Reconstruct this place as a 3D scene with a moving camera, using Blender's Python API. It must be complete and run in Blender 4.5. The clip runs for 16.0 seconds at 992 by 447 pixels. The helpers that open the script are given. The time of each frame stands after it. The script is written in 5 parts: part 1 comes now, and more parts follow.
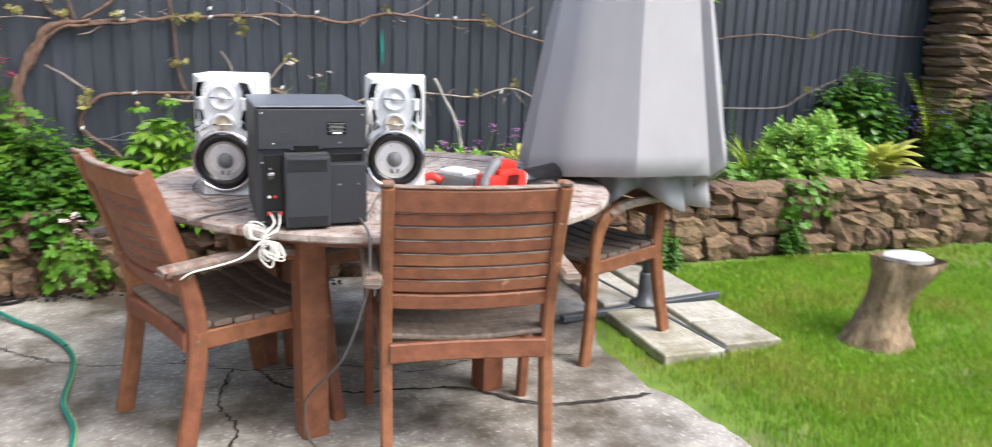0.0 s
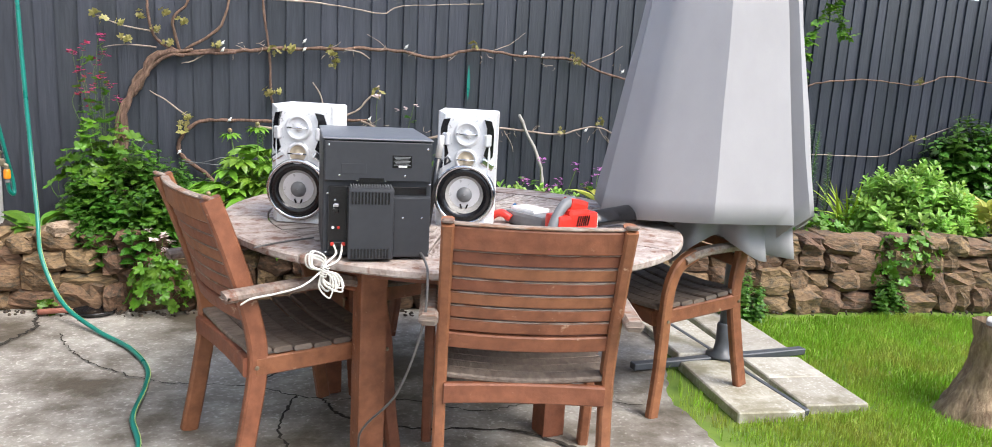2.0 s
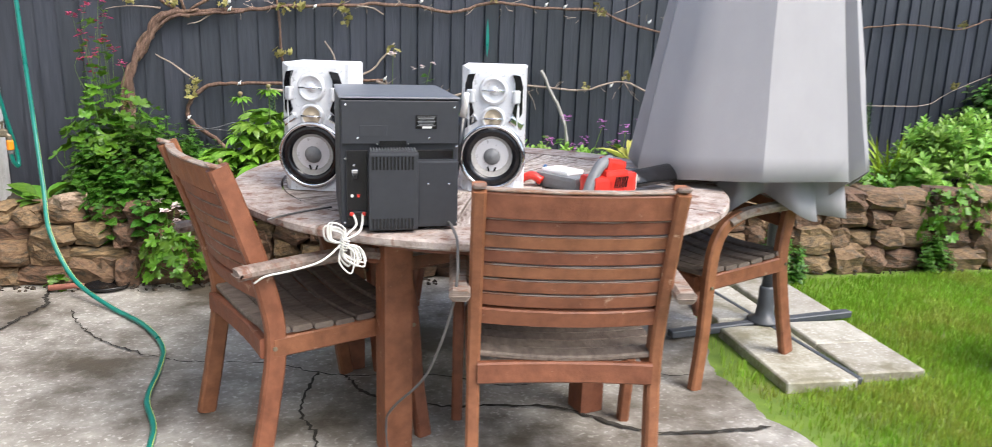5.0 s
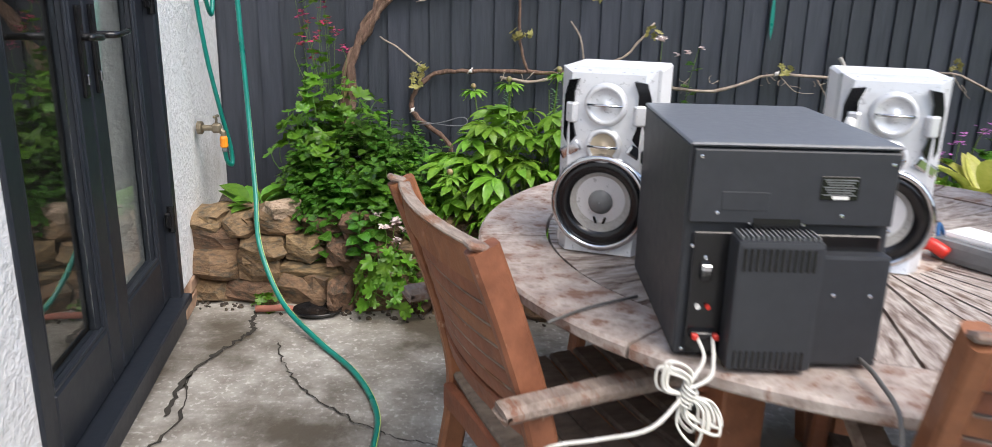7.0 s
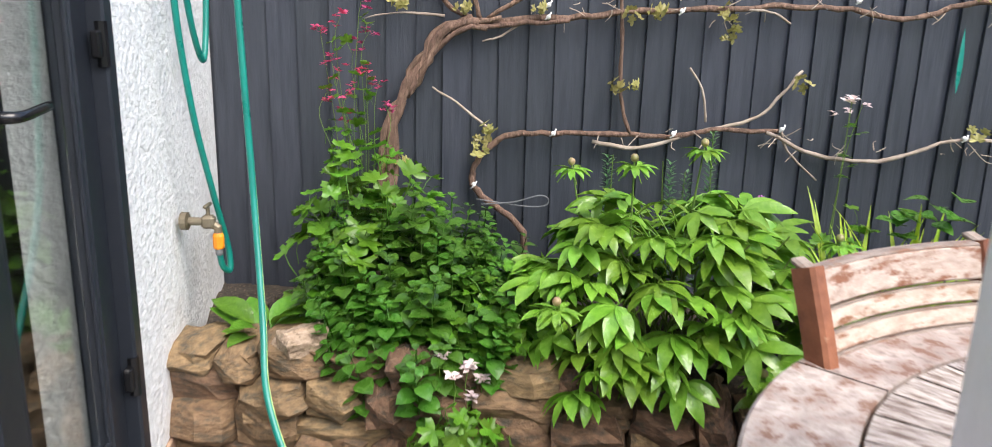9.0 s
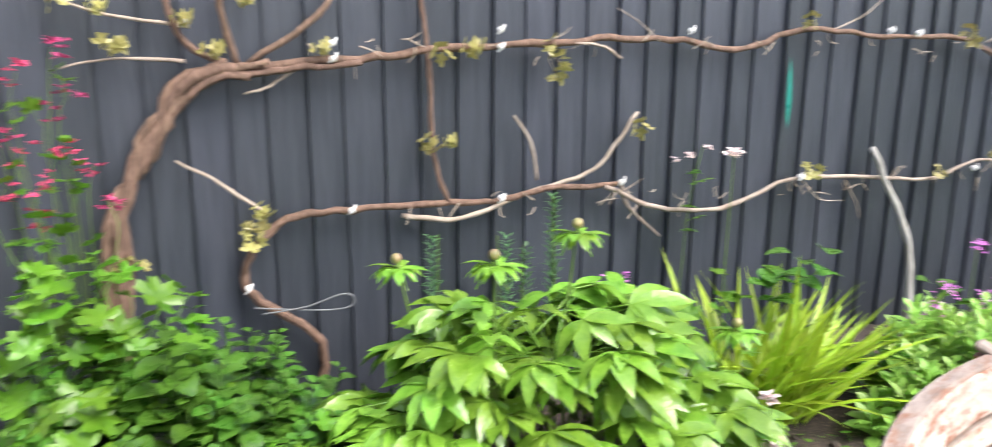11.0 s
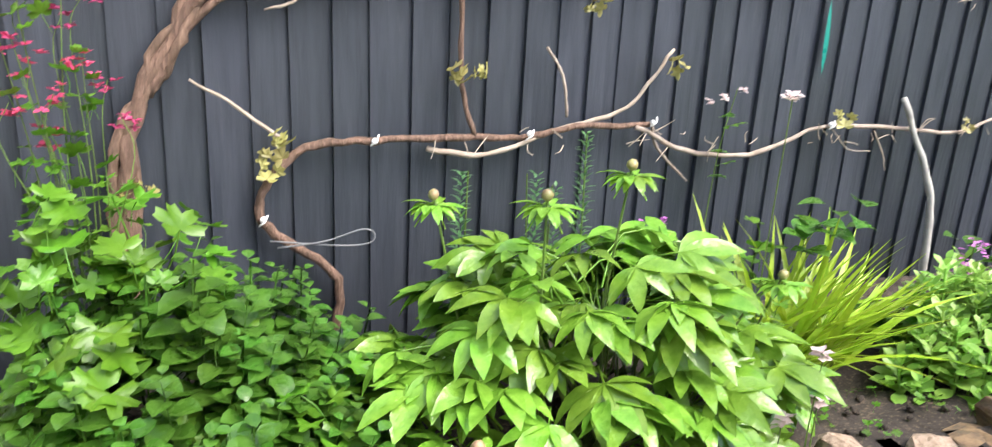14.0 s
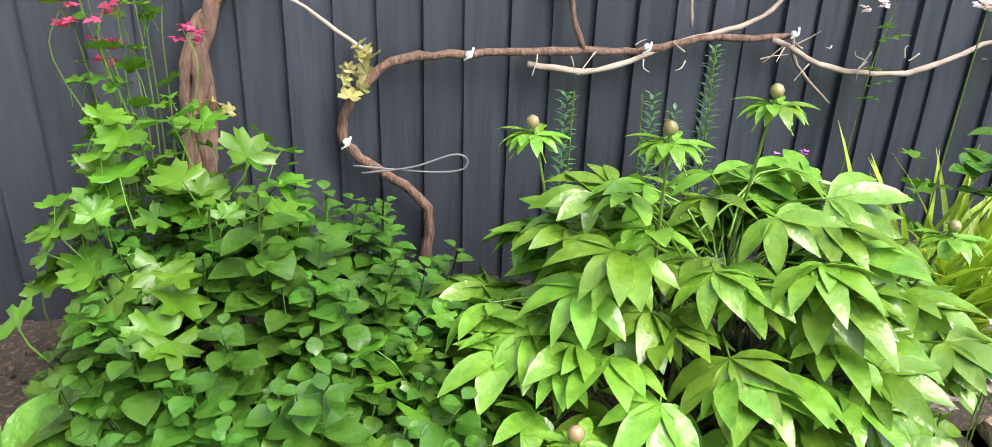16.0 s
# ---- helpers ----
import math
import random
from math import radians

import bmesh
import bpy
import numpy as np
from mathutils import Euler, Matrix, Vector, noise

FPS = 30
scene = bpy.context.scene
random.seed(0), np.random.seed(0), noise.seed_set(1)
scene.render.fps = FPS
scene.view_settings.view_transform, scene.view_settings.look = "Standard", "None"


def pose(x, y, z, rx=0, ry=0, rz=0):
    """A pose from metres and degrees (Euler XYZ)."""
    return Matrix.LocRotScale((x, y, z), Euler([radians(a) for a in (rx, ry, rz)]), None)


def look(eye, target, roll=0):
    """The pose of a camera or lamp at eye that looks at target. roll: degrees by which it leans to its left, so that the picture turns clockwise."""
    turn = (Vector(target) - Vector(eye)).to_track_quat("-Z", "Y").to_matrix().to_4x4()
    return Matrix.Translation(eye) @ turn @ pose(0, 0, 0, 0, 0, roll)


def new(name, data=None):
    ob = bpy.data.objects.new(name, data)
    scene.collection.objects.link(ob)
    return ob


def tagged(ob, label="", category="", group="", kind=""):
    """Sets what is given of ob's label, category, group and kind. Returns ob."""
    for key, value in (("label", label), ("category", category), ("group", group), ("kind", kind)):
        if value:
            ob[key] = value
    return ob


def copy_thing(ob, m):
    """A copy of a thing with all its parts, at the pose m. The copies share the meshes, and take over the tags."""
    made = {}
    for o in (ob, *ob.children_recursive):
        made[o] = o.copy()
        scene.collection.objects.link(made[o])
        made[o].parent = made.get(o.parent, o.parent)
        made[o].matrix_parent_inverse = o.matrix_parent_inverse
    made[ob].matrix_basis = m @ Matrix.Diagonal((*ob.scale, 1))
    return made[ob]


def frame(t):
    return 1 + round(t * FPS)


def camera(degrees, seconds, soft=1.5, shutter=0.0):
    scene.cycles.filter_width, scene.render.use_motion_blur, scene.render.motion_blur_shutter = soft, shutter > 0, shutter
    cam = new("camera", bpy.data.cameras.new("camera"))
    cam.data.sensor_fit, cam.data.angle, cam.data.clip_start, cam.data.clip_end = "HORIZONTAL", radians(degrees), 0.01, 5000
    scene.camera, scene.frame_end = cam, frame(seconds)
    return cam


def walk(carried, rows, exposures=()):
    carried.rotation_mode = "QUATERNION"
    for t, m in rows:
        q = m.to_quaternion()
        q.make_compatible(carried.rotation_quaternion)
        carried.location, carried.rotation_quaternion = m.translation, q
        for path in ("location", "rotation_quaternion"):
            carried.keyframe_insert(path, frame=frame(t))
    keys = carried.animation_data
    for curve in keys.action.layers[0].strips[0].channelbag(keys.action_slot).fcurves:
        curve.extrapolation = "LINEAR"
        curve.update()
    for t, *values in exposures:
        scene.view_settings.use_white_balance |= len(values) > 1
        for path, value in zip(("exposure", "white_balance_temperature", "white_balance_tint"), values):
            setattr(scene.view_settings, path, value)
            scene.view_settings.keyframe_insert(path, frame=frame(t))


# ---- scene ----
cam = camera(63.8, 16.0, 0.8, 0.45)
PATH = [
    (0, (-0.209, 0.449, 1.306), (0.552, 2.241, 0.849), 1.8),
    (0.5, (-0.2, 0.448, 1.309), (0.366, 2.314, 0.868), 3.7),
    (1, (-0.173, 0.462, 1.312), (0.354, 2.345, 0.893), 3.5),
    (1.5, (-0.153, 0.464, 1.315), (0.373, 2.353, 0.922), 3.3),
    (2, (-0.115, 0.474, 1.311), (0.435, 2.359, 0.931), 3.2),
    (2.5, (-0.076, 0.479, 1.314), (0.494, 2.359, 0.937), 3.0),
    (3, (-0.032, 0.483, 1.311), (0.561, 2.357, 0.941), 2.7),
    (3.2, (-0.019, 0.486, 1.31), (0.582, 2.358, 0.941), 2.6),
    (5.3, (-0.112, 0.786, 1.28), (0.343, 2.667, 0.773), 1.1),
    (5.5, (-0.078, 0.869, 1.287), (0.284, 2.765, 0.765), 1.1),
    (6, (-0.1, 1.066, 1.286), (0.111, 2.98, 0.744), 1.4),
    (6.5, (-0.222, 1.295, 1.313), (-0.041, 3.211, 0.767), 2.1),
    (7, (-0.274, 1.595, 1.306), (-0.237, 3.514, 0.744), 1.3),
    (7.5, (-0.314, 1.876, 1.383), (-0.314, 3.79, 0.802), 2.4),
    (8, (-0.49, 2.17, 1.387), (-0.482, 4.084, 0.808), 3.1),
    (8.5, (-0.597, 2.424, 1.344), (-0.541, 4.35, 0.807), 2.5),
    (8.7, (-0.59, 2.532, 1.334), (-0.558, 4.462, 0.811), 1.6),
    (10.8, (-0.688, 3.379, 1.379), (-0.214, 5.27, 0.934), -0.3),
    (11, (-0.692, 3.427, 1.379), (-0.04, 5.265, 0.935), 0.3),
    (11.5, (-0.68, 3.476, 1.391), (0.118, 5.257, 0.954), 0.3),
    (12, (-0.664, 3.486, 1.394), (0.176, 5.25, 0.966), 0.7),
    (12.5, (-0.667, 3.499, 1.392), (0.199, 5.249, 0.959), 0.8),
    (13, (-0.707, 3.516, 1.377), (0.151, 5.255, 0.89), 2.2),
    (13.5, (-0.769, 3.55, 1.363), (0.055, 5.299, 0.851), 2.9),
    (14, (-0.806, 3.584, 1.349), (-0.093, 5.356, 0.756), 3.1),
    (14.5, (-0.779, 3.625, 1.339), (-0.106, 5.373, 0.637), 3.4),
    (15, (-0.753, 3.68, 1.33), (-0.117, 5.429, 0.599), 3.6),
    (15.5, (-0.73, 3.742, 1.318), (-0.288, 5.528, 0.534), 2.0),
    (16, (-0.73, 3.812, 1.323), (-0.274, 5.578, 0.501), 2.1),
]
walk(cam, [(t, look(eye, target, roll)) for t, eye, target, roll in PATH],
     [(0.0, 1.35), (3.2, 1.35), (5.3, 1.25), (6.0, 1.05), (7.0, 0.95), (8.0, 1.22), (8.7, 1.32), (10.8, 1.9), (13.0, 1.92), (15.2, 2.0), (16.0, 1.8)])

# ---- light ----
world = bpy.data.worlds.new("sky")
scene.world = world
world.use_nodes = True
wn = world.node_tree
sky = wn.nodes.new("ShaderNodeTexSky")
sky.sky_type = "NISHITA"
sky.sun_disc = False
sky.sun_elevation, sky.sun_rotation = radians(58), radians(140)
sky.air_density, sky.dust_density, sky.ozone_density = 1.0, 3.0, 1.0
wn.links.new(sky.outputs[0], wn.nodes["Background"].inputs[0])
wn.nodes["Background"].inputs[1].default_value = 0.15
sun_data = bpy.data.lights.new("sun", "SUN")
sun_data.energy, sun_data.angle, sun_data.color = 1.5, radians(40), (1.0, 0.97, 0.93)
sun = new("sun", sun_data)
sun.matrix_basis = look((6, -5, 11), (0.5, 3, 0))


# ---- materials ----
def mat(name, a, b, scale=8.0, rough=0.6, bump=0.2, stretch=(1, 1, 1), stain=None, stain_scale=1.2, stain_lo=0.5, stain_hi=0.62,
        metal=0.0, vary=0.0, island=False, spec=0.5, detail=6.0, through_light=0.0, fine=None, fine_scale=60.0, coat=0.0):
    """Procedural surface: grain between two colours, larger stains, relief, and a change from piece to piece."""
    m = bpy.data.materials.new(name)
    m.use_nodes = True
    nt = m.node_tree
    n, l = nt.nodes, nt.links
    bsdf = n["Principled BSDF"]
    tc = n.new("ShaderNodeTexCoord")
    mp = n.new("ShaderNodeMapping")
    mp.inputs["Scale"].default_value = stretch
    l.new(tc.outputs["Object"], mp.inputs["Vector"])
    vec = mp.outputs["Vector"]
    if vary and not island:
        oi = n.new("ShaderNodeObjectInfo")
        off = n.new("ShaderNodeVectorMath")
        off.operation = "MULTIPLY_ADD"
        l.new(oi.outputs["Random"], off.inputs[0])
        off.inputs[1].default_value = (37.0, 19.0, 23.0)
        l.new(vec, off.inputs[2])
        vec = off.outputs[0]
    n1 = n.new("ShaderNodeTexNoise")
    n1.inputs["Scale"].default_value, n1.inputs["Detail"].default_value, n1.inputs["Roughness"].default_value = scale, detail, 0.6
    l.new(vec, n1.inputs["Vector"])
    r1 = n.new("ShaderNodeValToRGB")
    r1.color_ramp.elements[0].position, r1.color_ramp.elements[1].position = 0.3, 0.7
    r1.color_ramp.elements[0].color, r1.color_ramp.elements[1].color = (*a, 1), (*b, 1)
    l.new(n1.outputs["Fac"], r1.inputs[0])
    col = r1.outputs[0]
    if fine:
        nf = n.new("ShaderNodeTexNoise")
        nf.inputs["Scale"].default_value, nf.inputs["Detail"].default_value = fine_scale, 3.0
        l.new(vec, nf.inputs["Vector"])
        rf = n.new("ShaderNodeValToRGB")
        rf.color_ramp.elements[0].position, rf.color_ramp.elements[1].position = 0.55, 0.68
        l.new(nf.outputs["Fac"], rf.inputs[0])
        mf = n.new("ShaderNodeMix")
        mf.data_type = "RGBA"
        l.new(rf.outputs[0], mf.inputs[0])
        l.new(col, mf.inputs[6])
        mf.inputs[7].default_value = (*fine, 1)
        col = mf.outputs[2]
    if stain:
        n2 = n.new("ShaderNodeTexNoise")
        n2.inputs["Scale"].default_value, n2.inputs["Detail"].default_value, n2.inputs["Roughness"].default_value = stain_scale, 8.0, 0.65
        l.new(vec, n2.inputs["Vector"])
        r2 = n.new("ShaderNodeValToRGB")
        r2.color_ramp.elements[0].position, r2.color_ramp.elements[1].position = stain_lo, stain_hi
        l.new(n2.outputs["Fac"], r2.inputs[0])
        mx = n.new("ShaderNodeMix")
        mx.data_type = "RGBA"
        l.new(r2.outputs[0], mx.inputs[0])
        l.new(col, mx.inputs[6])
        mx.inputs[7].default_value = (*stain, 1)
        col = mx.outputs[2]
    if vary:
        hsv = n.new("ShaderNodeHueSaturation")
        mr = n.new("ShaderNodeMapRange")
        mr.inputs[3].default_value, mr.inputs[4].default_value = 1 - vary, 1 + vary
        if island:
            src = n.new("ShaderNodeNewGeometry").outputs["Random Per Island"]
        else:
            src = oi.outputs["Random"]
        l.new(src, mr.inputs[0])
        l.new(mr.outputs[0], hsv.inputs["Value"])
        mh = n.new("ShaderNodeMapRange")
        mh.inputs[3].default_value, mh.inputs[4].default_value = 0.5 - vary * 0.05, 0.5 + vary * 0.05
        l.new(src, mh.inputs[0])
        l.new(mh.outputs[0], hsv.inputs["Hue"])
        l.new(col, hsv.inputs["Color"])
        col = hsv.outputs[0]
    l.new(col, bsdf.inputs["Base Color"])
    rr = n.new("ShaderNodeMapRange")
    rr.inputs[3].default_value, rr.inputs[4].default_value = max(0.02, rough - 0.1), min(1, rough + 0.1)
    l.new(n1.outputs["Fac"], rr.inputs[0])
    l.new(rr.outputs[0], bsdf.inputs["Roughness"])
    bsdf.inputs["Metallic"].default_value = metal
    bsdf.inputs["Specular IOR Level"].default_value = spec
    bsdf.inputs["Coat Weight"].default_value = coat
    if bump:
        bp = n.new("ShaderNodeBump")
        bp.inputs["Strength"].default_value, bp.inputs["Distance"].default_value = bump, 0.01
        l.new(n1.outputs["Fac"], bp.inputs["Height"])
        l.new(bp.outputs[0], bsdf.inputs["Normal"])
    if through_light:
        tr = n.new("ShaderNodeBsdfTranslucent")
        l.new(col, tr.inputs[0])
        ms = n.new("ShaderNodeMixShader")
        ms.inputs[0].default_value = through_light
        l.new(bsdf.outputs[0], ms.inputs[1])
        l.new(tr.outputs[0], ms.inputs[2])
        l.new(ms.outputs[0], n["Material Output"].inputs[0])
    return m


M_FENCE = mat("fence_paint", (0.023, 0.027, 0.036), (0.040, 0.045, 0.057), 5, 0.42, 0.35, (9, 9, 0.8), (0.055, 0.058, 0.066), 3, 0.62, 0.75, vary=0.22)
M_WOOD = mat("stained_wood", (0.150, 0.052, 0.023), (0.275, 0.105, 0.050), 6, 0.55, 0.4, (3, 3, 3), (0.40, 0.25, 0.165), 7, 0.64, 0.70, vary=0.12)
M_WORN = mat("weathered_wood", (0.16, 0.12, 0.095), (0.34, 0.28, 0.235), 9, 0.8, 0.5, (2, 6, 6), (0.20, 0.10, 0.06), 5, 0.5, 0.62, vary=0.14)
M_BLEACH = mat("bleached_wood", (0.30, 0.215, 0.165), (0.52, 0.44, 0.38), 9, 0.8, 0.5, (2, 6, 6), (0.20, 0.085, 0.045), 6, 0.52, 0.62, vary=0.14)
M_SEAT = mat("weathered_seat_wood", (0.085, 0.062, 0.048), (0.19, 0.15, 0.12), 9, 0.75, 0.4, (6, 2, 6), vary=0.12)
# weathered table slats and rim, colours lifted to hold the pale sky reflection
M_TOP = mat("weathered_skylit_table_wood", (0.20, 0.155, 0.13), (0.56, 0.50, 0.45), 11, 0.75, 0.5, (2, 9, 4), (0.12, 0.075, 0.055), 6, 0.5, 0.64, vary=0.14)
M_RIM = mat("weathered_skylit_rim_wood", (0.23, 0.175, 0.145), (0.58, 0.51, 0.46), 12, 0.75, 0.5, (3, 3, 3), (0.20, 0.11, 0.075), 6, 0.5, 0.62, vary=0.1)
M_CONC = mat("concrete", (0.19, 0.17, 0.145), (0.43, 0.41, 0.37), 9, 0.62, 0.8, (1, 1, 1), (0.085, 0.07, 0.05), 1.5, 0.44, 0.60, fine=(0.52, 0.50, 0.46), fine_scale=55)
M_CRACK = mat("crack_dirt", (0.018, 0.015, 0.012), (0.045, 0.04, 0.03), 20, 0.95, 0.5)
M_SLAB = mat("paving_slab", (0.28, 0.255, 0.20), (0.44, 0.42, 0.36), 9, 0.75, 0.5, stain=(0.20, 0.18, 0.12), stain_scale=3, vary=0.14, fine=(0.5, 0.48, 0.43), fine_scale=70)
M_STONE = mat("sandstone", (0.095, 0.055, 0.030), (0.25, 0.155, 0.085), 7, 0.85, 1.0, (1, 1, 1.5), (0.06, 0.05, 0.035), 4, 0.48, 0.66, vary=0.32)
M_PALESTONE = mat("pale_sandstone", (0.30, 0.21, 0.14), (0.46, 0.35, 0.26), 9, 0.85, 0.8, stain=(0.2, 0.14, 0.09), stain_scale=6)
M_SOIL = mat("soil", (0.020, 0.015, 0.011), (0.055, 0.042, 0.032), 22, 0.95, 1.0, fine=(0.12, 0.09, 0.06), fine_scale=90)
M_LAWN = mat("lawn_ground", (0.085, 0.15, 0.018), (0.16, 0.24, 0.03), 9, 0.9, 0.6, stain=(0.16, 0.14, 0.07), stain_scale=2.0, stain_lo=0.55, stain_hi=0.7)
M_GRASS = mat("grass_blades", (0.15, 0.30, 0.015), (0.26, 0.43, 0.03), 1.5, 0.55, 0, stain=(0.34, 0.36, 0.06), stain_scale=1.6, stain_lo=0.50, stain_hi=0.68, vary=0.35, island=True, through_light=0.3)
M_PEBBLE = mat("pebbledash", (0.66, 0.66, 0.65), (0.84, 0.84, 0.83), 45, 0.85, 1.0, stain=(0.50, 0.485, 0.44), stain_scale=1.6, stain_lo=0.55, stain_hi=0.8, detail=3)
M_BRICK = mat("brick", (0.22, 0.12, 0.08), (0.36, 0.24, 0.17), 14, 0.85, 0.6, vary=0.2)
M_ANTH = mat("anthracite_plastic", (0.011, 0.014, 0.020), (0.016, 0.019, 0.026), 30, 0.42, 0.06, spec=0.5)
M_BLACK = mat("black_gloss", (0.006, 0.006, 0.007), (0.010, 0.010, 0.011), 20, 0.2, 0.0)
M_SATIN = mat("charcoal_metal", (0.020, 0.022, 0.026), (0.027, 0.029, 0.034), 40, 0.5, 0.05, vary=0.05)
# lid is paler than the case: the sky's reflection is in its colour
M_LID = mat("charcoal_lid_sky_sheen", (0.12, 0.127, 0.14), (0.145, 0.152, 0.165), 60, 0.34, 0.03)
M_SILV = mat("silver_plastic", (0.63, 0.64, 0.66), (0.66, 0.67, 0.69), 90, 0.30, 0.0, metal=0.3)
M_CASE = mat("pale_silver_case", (0.76, 0.76, 0.76), (0.82, 0.82, 0.82), 40, 0.45, 0.03)
M_CHROME = mat("chrome", (0.62, 0.63, 0.65), (0.70, 0.71, 0.73), 10, 0.12, 0.0, metal=1.0)
M_CONE = mat("speaker_cone", (0.30, 0.29, 0.27), (0.38, 0.37, 0.35), 140, 0.7, 0.4, detail=2)
M_CREAM = mat("cream_cone", (0.42, 0.35, 0.25), (0.52, 0.44, 0.33), 20, 0.6, 0.05)
M_GREY = mat("grey_plastic", (0.13, 0.135, 0.14), (0.18, 0.185, 0.19), 30, 0.45, 0.05)
M_RED = mat("red_plastic", (0.52, 0.022, 0.014), (0.62, 0.035, 0.02), 20, 0.35, 0.03)
M_WHITE = mat("white_plastic", (0.66, 0.65, 0.62), (0.76, 0.75, 0.72), 20, 0.5, 0.05)
M_CABLE = mat("white_cable", (0.62, 0.60, 0.54), (0.72, 0.70, 0.65), 30, 0.5, 0.05)
M_GCABLE = mat("grey_cable", (0.09, 0.085, 0.08), (0.13, 0.125, 0.12), 30, 0.5, 0.05)
M_HOSE = mat("green_hose", (0.004, 0.16, 0.125), (0.006, 0.21, 0.165), 10, 0.3, 0.05)
M_STRIPE = mat("yellow_hose_stripe", (0.45, 0.55, 0.12), (0.55, 0.62, 0.2), 10, 0.35, 0.0)
M_ORANGE = mat("orange_plastic", (0.75, 0.22, 0.01), (0.85, 0.30, 0.02), 20, 0.4, 0.03)
M_BRASS = mat("old_brass", (0.16, 0.13, 0.09), (0.28, 0.24, 0.17), 20, 0.5, 0.3, metal=0.7)
M_STEEL = mat("dark_grey_steel", (0.055, 0.062, 0.070), (0.080, 0.088, 0.098), 20, 0.42, 0.05)
M_CLOTH = mat("grey_canvas", (0.30, 0.292, 0.30), (0.345, 0.337, 0.345), 5, 0.85, 0.12, (1, 1, 0.6), stain=(0.28, 0.272, 0.277), stain_scale=2, stain_lo=0.55, stain_hi=0.8, fine=(0.32, 0.312, 0.32), fine_scale=300)
M_BARK = mat("vine_bark", (0.085, 0.046, 0.030), (0.25, 0.155, 0.11), 22, 0.85, 1.0, (4, 4, 1), stain=(0.10, 0.06, 0.04), stain_scale=8, vary=0.1)
M_PALE = mat("pale_dry_wood", (0.22, 0.165, 0.125), (0.40, 0.33, 0.27), 20, 0.8, 0.5, vary=0.15)
M_STUMP = mat("barkless_stump_wood", (0.13, 0.08, 0.042), (0.40, 0.29, 0.185), 15, 0.85, 1.0, (3, 3, 1), stain=(0.16, 0.10, 0.06), stain_scale=7, stain_lo=0.52, stain_hi=0.66)
M_CUT = mat("sawn_stump_face", (0.30, 0.28, 0.26), (0.55, 0.53, 0.50), 12, 0.85, 0.6)


def leafmat(name, a, b, vary=0.16, rough=0.40, tl=0.28, island=False):
    return mat(name, a, b, 28, rough - 0.02, 0.5, vary=vary + 0.06, island=island, through_light=tl, detail=3, spec=0.55)


M_PEONY = leafmat("peony_leaf", (0.105, 0.245, 0.018), (0.20, 0.37, 0.045), rough=0.26, tl=0.18)
M_MINT = leafmat("mint_leaf", (0.042, 0.125, 0.012), (0.085, 0.20, 0.026), rough=0.30)
M_GERAN = leafmat("lobed_leaf", (0.07, 0.19, 0.010), (0.125, 0.275, 0.022))
M_BLADE = leafmat("strap_leaf", (0.28, 0.45, 0.02), (0.42, 0.57, 0.05))
M_SEDUM = leafmat("sedum_leaf", (0.22, 0.42, 0.06), (0.34, 0.54, 0.11))
M_DEEP = leafmat("deep_green_leaf", (0.030, 0.10, 0.018), (0.06, 0.16, 0.03))
M_SPIRE = leafmat("spire_leaf", (0.06, 0.15, 0.05), (0.10, 0.21, 0.075))
M_YELLOW = leafmat("yellow_hosta_leaf", (0.44, 0.47, 0.08), (0.58, 0.58, 0.16))
M_YOUNG = leafmat("young_vine_leaf", (0.26, 0.24, 0.07), (0.40, 0.36, 0.13))
M_STEM = leafmat("green_stem", (0.10, 0.18, 0.03), (0.16, 0.24, 0.05))
M_CRIM = leafmat("crimson_petal", (0.42, 0.03, 0.10), (0.62, 0.09, 0.22))
M_PURP = leafmat("purple_petal", (0.50, 0.12, 0.48), (0.68, 0.26, 0.64))
M_BLUE = leafmat("blue_petal", (0.10, 0.10, 0.42), (0.18, 0.17, 0.55))
M_PINK = leafmat("pale_petal", (0.66, 0.52, 0.52), (0.80, 0.68, 0.66))
M_BUD = leafmat("peony_bud", (0.20, 0.24, 0.06), (0.30, 0.18, 0.11), tl=0.05)


def glass_mat():
    m = bpy.data.materials.new("window_glass")
    m.use_nodes = True
    n, l = m.node_tree.nodes, m.node_tree.links
    b = n["Principled BSDF"]
    b.inputs["Base Color"].default_value = (0.9, 0.95, 0.95, 1)
    b.inputs["Roughness"].default_value = 0.01
    b.inputs["Transmission Weight"].default_value = 1.0
    b.inputs["IOR"].default_value = 1.5
    return m


M_GLASS = glass_mat()
# near-black plaster: the room's shade is put into this colour
M_ROOM = mat("shade_dark_plaster", (0.035, 0.032, 0.028), (0.05, 0.046, 0.04), 3, 0.9, 0.1)


# ---- mesh tools ----
def thing(name, label, category, m=None, group="", kind=""):
    ob = new(name)
    if m is not None:
        ob.matrix_basis = m
    return tagged(ob, label, category, group, kind)


def to_mesh(name, bm, material, smooth=False):
    me = bpy.data.meshes.new(name)
    bm.normal_update()
    bm.to_mesh(me)
    bm.free()
    me.materials.append(material)
    if smooth:
        me.polygons.foreach_set("use_smooth", [True] * len(me.polygons))
    return me


def part(name, bm, material, parent, label="", smooth=False, m=None):
    ob = new(name, to_mesh(name, bm, material, smooth))
    ob.parent = parent
    if m is not None:
        ob.matrix_basis = m
    return tagged(ob, label)


def piece(name, me, parent, m):
    ob = new(name, me)
    ob.parent = parent
    ob.matrix_basis = m
    return ob


